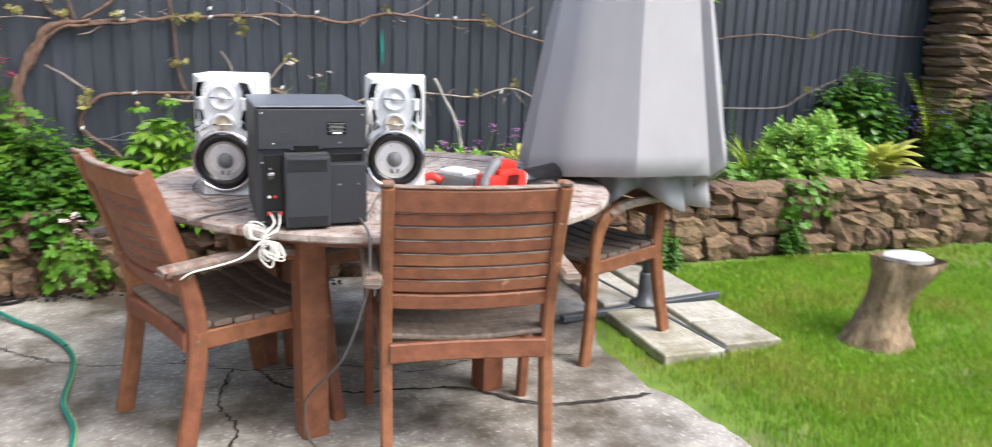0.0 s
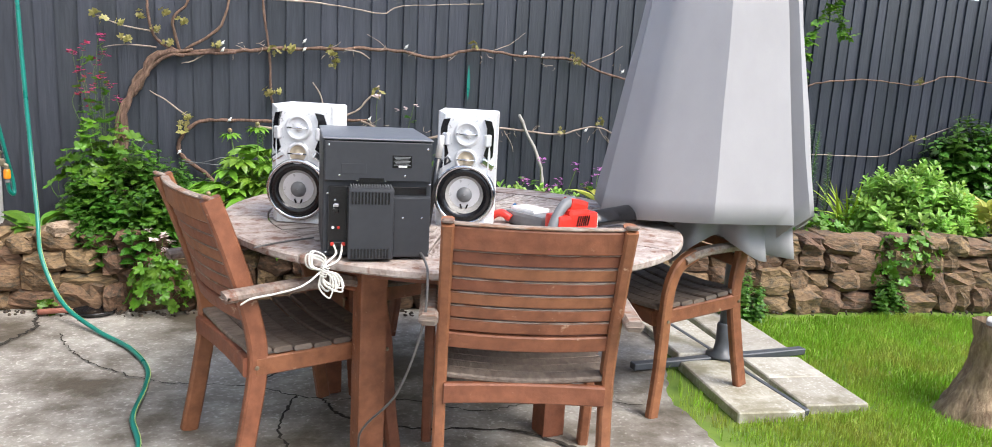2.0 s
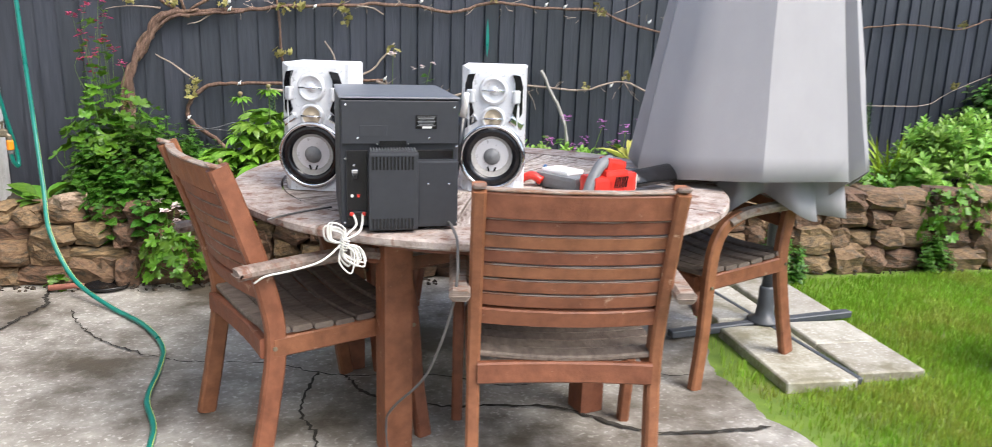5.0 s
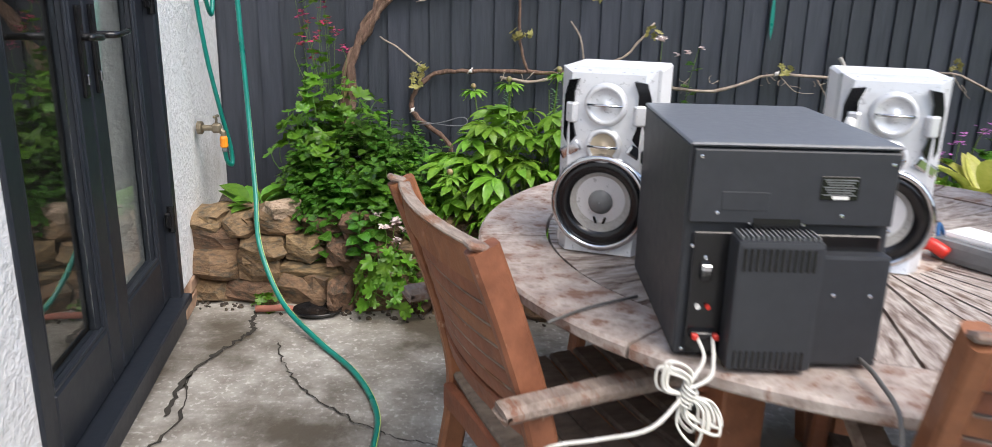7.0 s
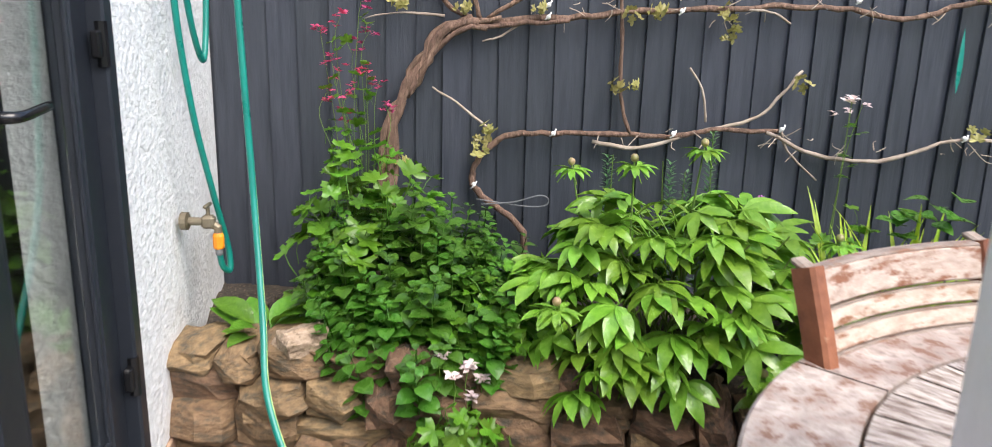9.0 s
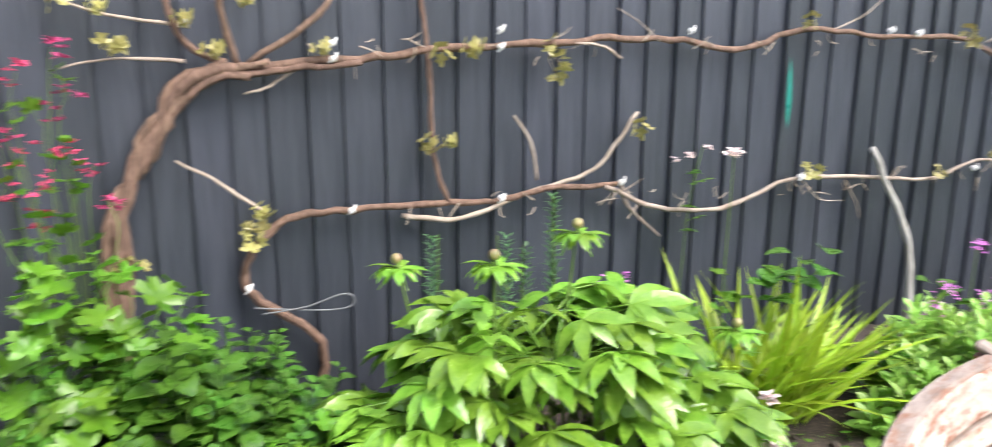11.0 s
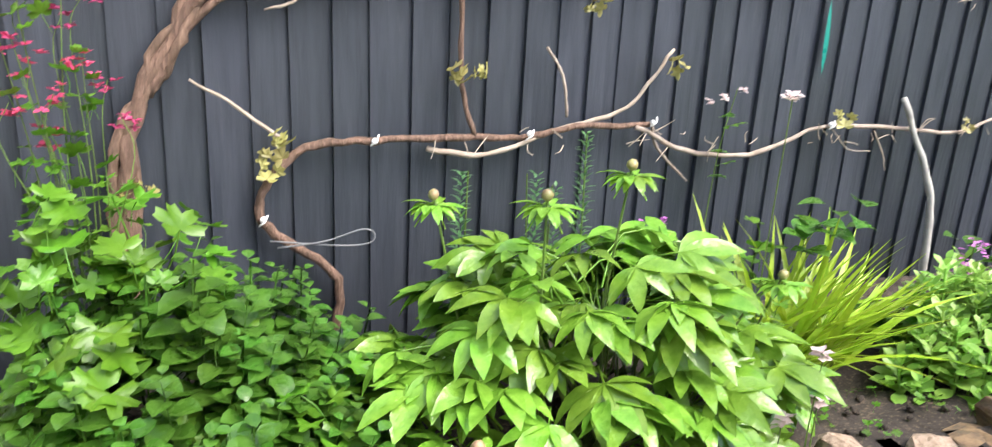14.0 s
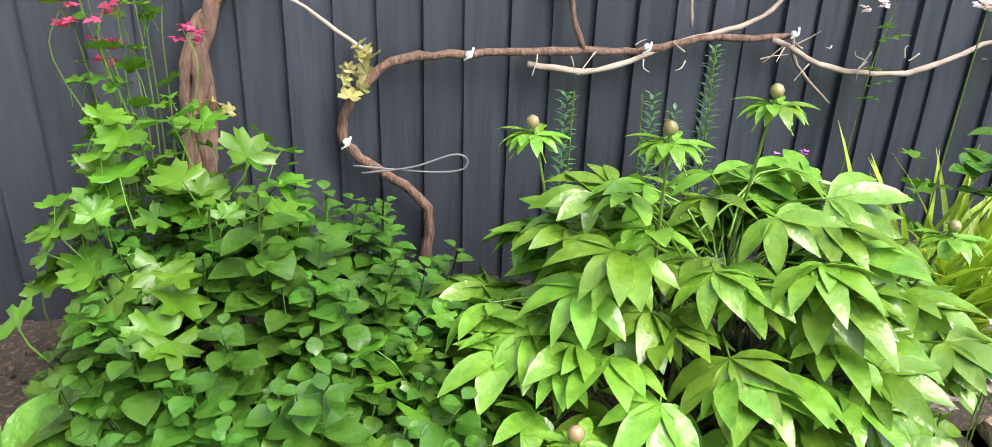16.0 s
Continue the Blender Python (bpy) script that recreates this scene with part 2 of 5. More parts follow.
def box(bm, size, centre=(0, 0, 0), rot=(0, 0, 0), bevel=0.0, segs=1):
    r = bmesh.ops.create_cube(bm, size=1.0, matrix=pose(*centre, *rot) @ Matrix.Diagonal((*size, 1)))
    if bevel:
        edges = list({e for v in r["verts"] for e in v.link_edges})
        bmesh.ops.bevel(bm, geom=edges, offset=bevel, segments=segs, affect="EDGES", profile=0.7)
    return bm


def spline(pts, k=6):
    """A smooth row of points through the given ones."""
    p = [Vector(q) for q in pts]
    p = [2 * p[0] - p[1], *p, 2 * p[-1] - p[-2]]
    out = []
    for a, b, c, d in zip(p, p[1:], p[2:], p[3:]):
        for i in range(k):
            t = i / k
            out.append(0.5 * (2 * b + (c - a) * t + (2 * a - 5 * b + 4 * c - d) * t * t + (3 * b - a - 3 * c + d) * t ** 3))
    return out + [p[-2]]


def tube(bm, pts, r0, r1=None, n=7, caps=True, wobble=0.0, squash=1.0):
    pts = [Vector(p) for p in pts]
    r1 = r0 if r1 is None else r1
    rings, side = [], None
    for i, p in enumerate(pts):
        d = (pts[min(i + 1, len(pts) - 1)] - pts[max(i - 1, 0)]).normalized()
        if side is None:
            side = d.orthogonal().normalized()
        side = (side - d * side.dot(d)).normalized()
        up = d.cross(side)
        r = r0 + (r1 - r0) * i / (len(pts) - 1)
        r *= 1 + wobble * random.uniform(-1, 1)
        rings.append([bm.verts.new(p + r * (math.cos(a) * side + squash * math.sin(a) * up)) for a in [2 * math.pi * j / n for j in range(n)]])
    for a, b in zip(rings, rings[1:]):
        for j in range(n):
            bm.faces.new((a[j], a[(j + 1) % n], b[(j + 1) % n], b[j]))
    if caps:
        bm.faces.new(rings[0][::-1])
        bm.faces.new(rings[-1])
    return bm


def bar(bm, pts, w, h, axis, bevel=0.006):
    """A rectangular bar bent along a row of points; axis is the constant direction across it, w wide along it and h thick."""
    axis = Vector(axis).normalized()
    pts = [Vector(p) for p in pts]
    rings = []
    c = bevel
    prof = [(-w / 2 + c, -h / 2), (w / 2 - c, -h / 2), (w / 2, -h / 2 + c), (w / 2, h / 2 - c), (w / 2 - c, h / 2), (-w / 2 + c, h / 2), (-w / 2, h / 2 - c), (-w / 2, -h / 2 + c)]
    for i, p in enumerate(pts):
        d = (pts[min(i + 1, len(pts) - 1)] - pts[max(i - 1, 0)]).normalized()
        nrm = axis.cross(d).normalized()
        rings.append([bm.verts.new(p + axis * u + nrm * v) for u, v in prof])
    for a, b in zip(rings, rings[1:]):
        for j in range(8):
            bm.faces.new((a[j], a[(j + 1) % 8], b[(j + 1) % 8], b[j]))
    bm.faces.new(rings[0][::-1])
    bm.faces.new(rings[-1])
    return bm


def lathe(bm, prof, n=24, m=None, caps=True):
    """Turned shape about z from (radius, height) pairs."""
    m = m or Matrix()
    rings = [[bm.verts.new(m @ Vector((r * math.cos(2 * math.pi * j / n), r * math.sin(2 * math.pi * j / n), z))) for j in range(n)] for r, z in prof]
    for a, b in zip(rings, rings[1:]):
        for j in range(n):
            bm.faces.new((a[j], a[(j + 1) % n], b[(j + 1) % n], b[j]))
    if caps:
        bm.faces.new(rings[0][::-1])
        bm.faces.new(rings[-1])
    return bm


def leaf(bm, length, width, m, droop=0.4, fold=0.25, segs=4, peak=0.45):
    """One leaf blade along +y from the origin of m, bent down towards the tip and folded on its midrib."""
    rows = []
    for i in range(segs + 1):
        t = i / segs
        w = width * (math.sin(math.pi * t ** (math.log(0.5) / math.log(peak))) ** 0.8 if 0 < t < 1 else 0.04)
        y = length * t * (1 - 0.18 * droop * t)
        z = -droop * length * t * t * 0.6
        rows.append([bm.verts.new(m @ Vector(q)) for q in ((-w / 2, y, z + fold * w / 2), (0, y, z), (w / 2, y, z + fold * w / 2))])
    for a, b in zip(rows, rows[1:]):
        bm.faces.new((a[0], a[1], b[1], b[0]))
        bm.faces.new((a[1], a[2], b[2], b[1]))
    return bm


def lobed(bm, r, m, lobes=5, depth=0.42, n=30):
    """A round leaf with toothed lobes, slightly dished."""
    c = bm.verts.new(m @ Vector((0, 0, 0)))
    ring = []
    for j in range(n + 1):
        a = radians(-60 + 300 * j / n)
        q = abs(math.sin((j / n) * lobes * math.pi))
        rr = r * (1 - depth + depth * q ** 0.7) * (0.93 + 0.07 * math.cos(j * math.pi))
        ring.append(bm.verts.new(m @ Vector((rr * math.cos(a), rr * math.sin(a) + r * 0.2, 0.22 * rr * rr / r - 0.1 * r * math.sin(5 * a)))))
    for a, b in zip(ring, ring[1:]):
        bm.faces.new((c, a, b))
    return bm


def aim(p, d, roll=0.0, s=1.0):
    """A pose at p whose y axis points along d, with its z axis as near up as it can be."""
    d = Vector(d).normalized()
    x = d.cross(Vector((0, 0, 1)))
    x = x.normalized() if x.length > 1e-3 else Vector((1, 0, 0))
    z = x.cross(d)
    m = Matrix((x, d, z)).transposed().to_4x4()
    return Matrix.Translation(p) @ m @ pose(0, 0, 0, 0, roll, 0) @ Matrix.Scale(s, 4)


U = random.uniform


# ---- ground, fence, house ----
def wall_y(x):
    return 4.643 - 0.1031 * x


bm = bmesh.new()
bmesh.ops.create_grid(bm, x_segments=60, y_segments=60, size=400)
for v in bm.verts:
    v.co.z = -0.012
ground = tagged(part("ground", bm, M_LAWN, None), "green and brown garden ground reaching away", "ground", kind="structure")

bm = bmesh.new()
edge = [(2.294, 5.208), (1.94, 4.401), (1.786, 3.974), (1.647, 3.594), (1.488, 3.215), (1.5, 2.929), (1.533, 2.642), (1.546, 2.356), (1.541, 1.689), (1.539, 0.64), (1.219, -3.646)]
rows = []
for i, p in enumerate(spline([(a, b, 0) for a, b in edge], 8)):
    jit = 0.05 * noise.noise(Vector((p.y * 4, 0, 3))) + 0.02 * noise.noise(Vector((p.y * 17, 5, 3)))
    rows.append([bm.verts.new((x, p.y, z + (0.004 * noise.noise(Vector((x * 1.3, p.y * 1.3, 0))) if z == 0 else 0))) for x, z in
                 [(-1.7 + (p.x + jit + 1.7) * k / 24, 0.0) for k in range(25)] + [(p.x + jit + 0.015, -0.05)]])
for a, b in zip(rows, rows[1:]):
    for j in range(25):
        bm.faces.new((a[j], b[j], b[j + 1], a[j + 1]))
patio = tagged(part("patio_floor", bm, M_CONC, None, smooth=True), "worn grey concrete patio with damp stains and cracks", "patio", kind="structure")


def crack(pts, w):
    """A jagged dirt-filled crack that lies open in the concrete."""
    bm = bmesh.new()
    line, prev = spline([(a, b, 0) for a, b in pts], 14), None
    for i, p in enumerate(line):
        p = p + Vector((U(-0.008, 0.008), U(-0.008, 0.008), 0))
        d = (line[min(i + 1, len(line) - 1)] - line[max(i - 1, 0)]).normalized()
        s = Vector((-d.y, d.x, 0)) * w * U(0.3, 1.3) * (0.25 if i in (0, len(line) - 1) else 1)
        q = [bm.verts.new((c.x, c.y, 0.0065)) for c in (p + s, p - s)]
        if prev:
            bm.faces.new((prev[0], prev[1], q[1], q[0]))
        prev = q
    part("crack", bm, M_CRACK, patio, "dark dirt-filled crack")


crack([(-1.204, 4.819), (-1.195, 4.6), (-1.166, 4.485), (-1.21, 4.343), (-1.274, 4.105), (-1.252, 3.819)], 0.011)
crack([(-1.043, 4.389), (-0.919, 4.101), (-0.708, 3.86), (-0.499, 3.715), (-0.201, 3.635), (0.088, 3.47), (0.388, 3.418), (0.679, 3.272), (0.989, 3.316), (1.386, 3.216)], 0.0035)
crack([(-0.009, 3.518), (-0.078, 3.233), (-0.04, 2.994), (-0.144, 2.662), (-0.131, 2.28)], 0.006)
crack([(0.088, 3.47), (0.171, 3.278), (0.413, 3.151), (0.762, 3.08), (1.043, 2.839), (1.445, 2.786)], 0.009)
crack([(-0.201, 3.635), (-0.087, 3.758), (0.038, 3.995)], 0.005)
crack([(-1.274, 4.105), (-1.205, 3.771), (-1.309, 3.343), (-1.313, 2.676)], 0.006)

# raised planting bed, a little lower by the house
def bed_top(x):
    return 0.33 - 0.055 * min(1, max(0, (2.3 - x) / 1.8))


bm = bmesh.new()
nx, ny = 90, 14
g = []
for i in range(nx + 1):
    x = -1.75 + 9.5 * i / nx
    g.append([])
    for j in range(ny + 1):
        y0 = wall_y(x) + 0.12
        y = y0 + (5.9 - y0) * j / ny
        z = bed_top(x) + 0.03 * noise.noise(Vector((x * 5, y * 5, 0))) + 0.02 * noise.noise(Vector((x * 16, y * 16, 2)))
        g[-1].append(bm.verts.new((x, y, z if j else 0.0)))
for i in range(nx):
    for j in range(ny):
        bm.faces.new((g[i][j], g[i + 1][j], g[i + 1][j + 1], g[i][j + 1]))
bed = tagged(part("bed_soil", bm, M_SOIL, None, smooth=True), "dark crumbly soil of the raised flower bed", "soil", kind="structure")
bm = bmesh.new()
for i in range(900):
    x = U(-1.4, 5.5)
    y = U(wall_y(x) + 0.15, 5.65)
    s = U(0.006, 0.02)
    bmesh.ops.create_icosphere(bm, subdivisions=1, radius=s, matrix=pose(x, y, bed_top(x) + 0.005 + 0.03 * noise.noise(Vector((x * 5, y * 5, 0))), U(0, 90), U(0, 90), 0) @ Matrix.Diagonal((1, U(0.5, 1), U(0.4, 0.8), 1)))
for i in range(500):
    x = U(-1.5, 5.5)
    y = wall_y(x) - abs(random.gauss(0, 0.05)) - 0.01
    if x < 0.6 or random.random() < 0.4:
        bmesh.ops.create_icosphere(bm, subdivisions=1, radius=U(0.005, 0.016), matrix=pose(x, y, 0.004, U(0, 90), U(0, 90), 0) @ Matrix.Diagonal((1, U(0.5, 1), U(0.3, 0.7), 1)))
tagged(part("soil_crumbs", bm, M_SOIL, None), "loose crumbs of dark soil", "soil", kind="stuff")

# house: local x points out of the wall, y along it towards the fence
HOUSE = pose(-1.415, 4.5, 0, 0, 0, 8)
house = thing("house_wall", "white pebbledashed house wall beside the patio door", "wall", HOUSE, kind="structure")
bm = bmesh.new()
box(bm, (0.25, 1.4, 2.9), (-0.155, 0.07 + 0.7, 1.58))
box(bm, (0.25, 6.0, 2.9), (-0.155, -1.30 - 3.0, 1.58))
box(bm, (0.25, 1.37, 0.75), (-0.155, -0.615, 2.655))
part("render_coat", bm, M_PEBBLE, house)
bm = bmesh.new()
box(bm, (0.22, 1.4, 0.13), (-0.155, 0.77, 0.065))
box(bm, (0.22, 6.0, 0.13), (-0.155, -4.3, 0.065))
part("plinth", bm, M_BRICK, house)
for k in range(6):
    bm = bmesh.new()
    box(bm, (0.03, 0.21, 0.062), (-0.036, 0.19 + 0.22 * k, 0.032), bevel=0.005)
    part("brick", bm, M_BRICK, house)
    bm = bmesh.new()
    box(bm, (0.03, 0.21, 0.055), (-0.036, 0.30 + 0.22 * k, 0.1), bevel=0.005)
    part("brick", bm, M_BRICK, house)

door = thing("door_1", "anthracite framed glazed double patio door, closed", "door", HOUSE, kind="structure")
bm = bmesh.new()
box(bm, (0.13, 1.36, 0.035), (-0.055, -0.62, 0.115), bevel=0.006)
box(bm, (0.10, 1.36, 0.10), (-0.07, -0.62, 0.05))
part("sill", bm, M_ANTH, door, "dark grey plastic door sill")
bm = bmesh.new()
for y in (0.035, -1.275):
    box(bm, (0.11, 0.06, 2.05), (-0.075, y, 1.15), bevel=0.006)
box(bm, (0.11, 1.25, 0.06), (-0.075, -0.62, 2.145), bevel=0.006)
part("door_frame", bm, M_ANTH, door)
for y0, name in ((-0.615, "far"), (-1.24, "near")):
    leafp = part("door_leaf", box(box(box(box(bmesh.new(), (0.06, 0.105, 1.97), (-0.085, y0 + 0.0525, 1.12), bevel=0.008), (0.06, 0.105, 1.97), (-0.085, y0 + 0.5675, 1.12), bevel=0.008),
                 (0.06, 0.41, 0.19), (-0.085, y0 + 0.31, 0.23), bevel=0.008), (0.06, 0.41, 0.12), (-0.085, y0 + 0.31, 2.045), bevel=0.008), M_ANTH, door)
    bm = bmesh.new()
    box(bm, (0.006, 0.41, 1.66), (-0.09, y0 + 0.31, 1.155))
    pane = part("glass_pane", bm, M_GLASS, leafp)
    pane.visible_shadow = False
    bm = bmesh.new()
    for yy in (y0 + 0.111, y0 + 0.509):
        box(bm, (0.012, 0.012, 1.66), (-0.064, yy, 1.155), bevel=0.003)
    for zz in (0.331, 1.979):
        box(bm, (0.012, 0.39, 0.012), (-0.064, y0 + 0.31, zz), bevel=0.003)
    part("glazing_bead", bm, M_ANTH, leafp)
    hy = y0 + 0.05 if name == "far" else y0 + 0.565
    bm = bmesh.new()
    box(bm, (0.012, 0.032, 0.25), (-0.049, hy, 1.12), bevel=0.005, segs=2)
    plate = part("handle_plate", bm, M_BLACK, leafp, "black handle plate")
    bm = bmesh.new()
    way = 1 if name == "far" else -1
    tube(bm, spline([(-0.045, hy, 1.16), (-0.005, hy, 1.16), (0.012, hy + way * 0.02, 1.16), (0.014, hy + way * 0.12, 1.165)], 5), 0.011, 0.009, 8)
    part("handle", bm, M_BLACK, plate, "black lever handle", smooth=True)
    bm = bmesh.new()
    box(bm, (0.006, 0.012, 0.03), (-0.04, hy, 1.045), bevel=0.003)
    part("lock_barrel", bm, M_CHROME, plate, "silver lock barrel")
for z in (0.45, 1.25, 1.95):
    bm = bmesh.new()
    tube(bm, [(-0.03, 0.01, z - 0.05), (-0.03, 0.01, z + 0.05)], 0.014, n=8)
    box(bm, (0.02, 0.05, 0.06), (-0.035, 0.0, z), bevel=0.004)
    part("hinge", bm, M_BLACK, door)
# plain room behind the glass, dimmed by its dark plaster colour
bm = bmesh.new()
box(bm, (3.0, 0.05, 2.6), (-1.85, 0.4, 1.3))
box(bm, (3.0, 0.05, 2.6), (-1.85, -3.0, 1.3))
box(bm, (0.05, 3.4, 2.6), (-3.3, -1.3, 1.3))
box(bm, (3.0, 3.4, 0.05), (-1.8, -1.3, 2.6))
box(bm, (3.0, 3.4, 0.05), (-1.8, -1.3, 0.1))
room = part("room_shell", bm, M_ROOM, house, "plain room behind the door, its dimness put into the plaster colour")

# fence of overlapping boards
fence = thing("fence", "dark grey painted feather-edge board fence", "fence", kind="structure")
variants = []
for k in range(5):
    bm = bmesh.new()
    w, h = 0.135, 1.95
    n = 10
    cols = []
    for i in range(n + 1):
        z = 0.12 + h * i / n
        b = 0.0025 * noise.noise(Vector((z * 1.5, k * 9, 0)))
        cols.append([bm.verts.new(q) for q in ((-w / 2 + b, -0.012, z), (w / 2 + b, 0.004, z), (w / 2 + b, 0.009, z), (-w / 2 + b, 0.009, z))])
    for a, b in zip(cols, cols[1:]):
        for j in range(4):
            bm.faces.new((a[j], a[(j + 1) % 4], b[(j + 1) % 4], b[j]))
    bm.faces.new(cols[0][::-1])
    bm.faces.new(cols[-1])
    variants.append(to_mesh("board", bm, M_FENCE))
x = -1.75
while x < 8.0:
    piece("board", random.choice(variants), fence, pose(x, 5.70 + U(-0.003, 0.003), U(-0.03, 0.01), 0, U(-0.5, 0.5), U(-1, 1)))
    x += U(0.098, 0.112)
bm = bmesh.new()
for z in (0.45, 1.05, 1.75):
    box(bm, (9.8, 0.05, 0.08), (3.15, 5.74, z))
part("rail", bm, M_FENCE, fence)

# stone pier at the fence's end and the plain fences that close the garden
pier = thing("stone_pier", "pier of thin brown stones at the end of the fence", "pier", pose(6.35, 5.5, 0), kind="structure")


def stone_mesh(k, w=1.0, d=1.0, h=1.0):
    bm = bmesh.new()
    bmesh.ops.create_cube(bm, size=1.0)
    bmesh.ops.subdivide_edges(bm, edges=bm.edges[:], cuts=2, use_grid_fill=True)
    for v in bm.verts:
        c = v.co.copy()
        p = 5.0
        r = (abs(2 * c.x) ** p + abs(2 * c.y) ** p + abs(2 * c.z) ** p) ** (1 / p)
        c = c / max(r, 0.2)
        q = c * 2.2 + Vector((k * 7.3, k * 3.1, k))
        c += 0.17 * Vector((noise.noise(q), noise.noise(q + Vector((9, 0, 0))), noise.noise(q + Vector((0, 9, 0)))))
        v.co = c
    return to_mesh("stone", bm, M_STONE, smooth=False)


STONES = [stone_mesh(k) for k in range(14)]
for i in range(22):
    for j in range(2):
        piece("stone", random.choice(STONES), pier, pose(-0.13 + 0.26 * j + U(-0.03, 0.03), U(-0.02, 0.02), 0.05 + 0.09 * i, U(-3, 3), U(-3, 3), U(-6, 6)) @ Matrix.Diagonal((U(0.26, 0.34), U(0.36, 0.44), 0.10, 1)))
far = thing("boundary_fence", "plain dark garden fence closing the lawn", "fence", kind="structure")
bm = bmesh.new()
box(bm, (0.05, 12.0, 1.9), (8.2, 0.0, 0.95))
box(bm, (10.5, 0.05, 1.9), (3.2, -5.5, 0.95))
part("panel", bm, M_FENCE, far)

# dry-stone retaining wall
wall = thing("retaining_wall", "low dry-stone retaining wall of brown sandstone", "stone wall", kind="structure")
z = 0.0
for course, (h, back) in enumerate(((0.125, 0.0), (0.115, 0.02), (0.105, 0.035), (0.09, 0.05))):
    x = -1.58 + U(0, 0.1)
    while x < 6.4:
        w = U(0.10, 0.27) if course < 3 else U(0.13, 0.26)
        hh = h * U(0.85, 1.3)
        if course == 3 and -0.35 < x < 0.95:
            x += w
            continue
        yy = wall_y(x + w / 2) + back + U(-0.02, 0.02)
        m = pose(x + w / 2, yy + 0.10, (z + hh / 2 - 0.01 + U(-0.005, 0.012)) * (bed_top(x) + 0.1) / 0.43, U(-7, 7), U(-6, 6), -5.5 + U(-9, 9))
        piece("stone", random.choice(STONES), wall, m @ Matrix.Diagonal((w * 1.06, U(0.2, 0.28), hh * 1.12, 1)))
        x += w * 0.98
    z += h
bm = bmesh.new()
for i in range(40):
    xx = -1.5 + 8 * i / 40
    box(bm, (0.25, 0.10, 0.34), (xx + 0.1, wall_y(xx + 0.1) + 0.17, 0.17), (0, 0, -5.5))
part("earth_core", bm, M_SOIL, wall, "dark earth between the stones")


# ---- teak chairs ----
def chair_at(m, group="chairs round the table", label="", first=[]):
    if first:
        return copy_thing(first[0], m)
    ch = thing("garden_armchair", label, "chair", m, group)
    for sx in (-1, 1):
        bm = bmesh.new()
        bar(bm, spline([(sx * 0.25, -0.275, 0), (sx * 0.25, -0.235, 0.2), (sx * 0.25, -0.205, 0.42), (sx * 0.25, -0.235, 0.6), (sx * 0.25, -0.29, 0.78), (sx * 0.25, -0.345, 0.93)], 6), 0.036, 0.058, (1, 0, 0), 0.007)
        part("rear_leg", bm, M_WOOD, ch)
        bm = bmesh.new()
        bar(bm, spline([(sx * 0.288, 0.265, 0), (sx * 0.288, 0.235, 0.2), (sx * 0.288, 0.215, 0.42), (sx * 0.288, 0.195, 0.54), (sx * 0.288, 0.15, 0.615), (sx * 0.288, 0.07, 0.648)], 6), 0.036, 0.05, (1, 0, 0), 0.007)
        part("front_leg", bm, M_WOOD, ch)
        bm = bmesh.new()
        bar(bm, spline([(sx * 0.290, 0.135, 0.632), (sx * 0.292, 0.05, 0.655), (sx * 0.292, -0.1, 0.655), (sx * 0.292, -0.30, 0.645), (sx * 0.292, -0.315, 0.642)], 5), 0.055, 0.032, (1, 0, 0), 0.01)
        part("armrest", bm, M_WORN, ch, "weathered pale armrest")
        bm = bmesh.new()
        box(bm, (0.028, 0.44, 0.06), (sx * 0.255, 0.0, 0.40), bevel=0.005)
        part("side_rail", bm, M_WOOD, ch)
        for y, z in ((-0.215, 0.40), (0.215, 0.40), (-0.26, 0.645)):
            bm = bmesh.new()
            lathe(bm, [(0.007, 0), (0.007, 0.003), (0.003, 0.004)], 8, pose(sx * 0.308 if z > 0.5 or y > 0 else sx * 0.27, y, z, 0, 90 * sx, 0))
            part("bolt", bm, M_BRASS, ch)
    for y, zz in ((-0.235, 0.395), (0.225, 0.395)):
        bm = bmesh.new()
        bar(bm, [(x, y + (0.012 if y < 0 else -0.012) * (1 - (x / 0.24) ** 2), zz) for x in [-0.24 + 0.48 * i / 8 for i in range(9)]], 0.062, 0.026, (0, 0, 1), 0.005)
        part("seat_rail", bm, M_WOOD, ch)
    for i in range(7):
        y = -0.195 + i * 0.067
        bm = bmesh.new()
        bar(bm, [(x, y, 0.436 - 0.018 * math.cos(x / 0.25 * 1.5) + 0.004 * abs(i - 3)) for x in [-0.262 + 0.524 * k / 8 for k in range(9)]], 0.060, 0.018, (0, 1, 0), 0.005)
        part("seat_slat", bm, M_SEAT, ch)

    def back(z, h, material, name, thick=0.02):
        t = (z - 0.42) / 0.51
        y = -0.205 - 0.145 * t ** 1.25
        bm = bmesh.new()
        bar(bm, [(x, y - 0.030 * (1 - (x / 0.24) ** 2) + 0.005, z) for x in [-0.236 + 0.472 * k / 10 for k in range(11)]], h, thick, (0, -0.22, 1), 0.004)
        part(name, bm, material, ch)
        if name == "back_slat":
            bm = bmesh.new()
            bar(bm, [(x, y - 0.030 * (1 - (x / 0.24) ** 2) + 0.005 - 0.22 * h / 2, z + h / 2) for x in [-0.232 + 0.464 * k / 10 for k in range(11)]], 0.004, thick + 0.001, (0, -0.22, 1), 0.001)
            part("bare_edge", bm, M_WORN, ch, "worn pale slat edge")
    back(0.888, 0.070, M_WOOD, "top_rail", 0.028)
    for i in range(6):
        back(0.830 - i * 0.0432, 0.0385, M_WOOD, "back_slat", 0.016)
    back(0.564, 0.050, M_WOOD, "bottom_rail", 0.026)
    bm = bmesh.new()
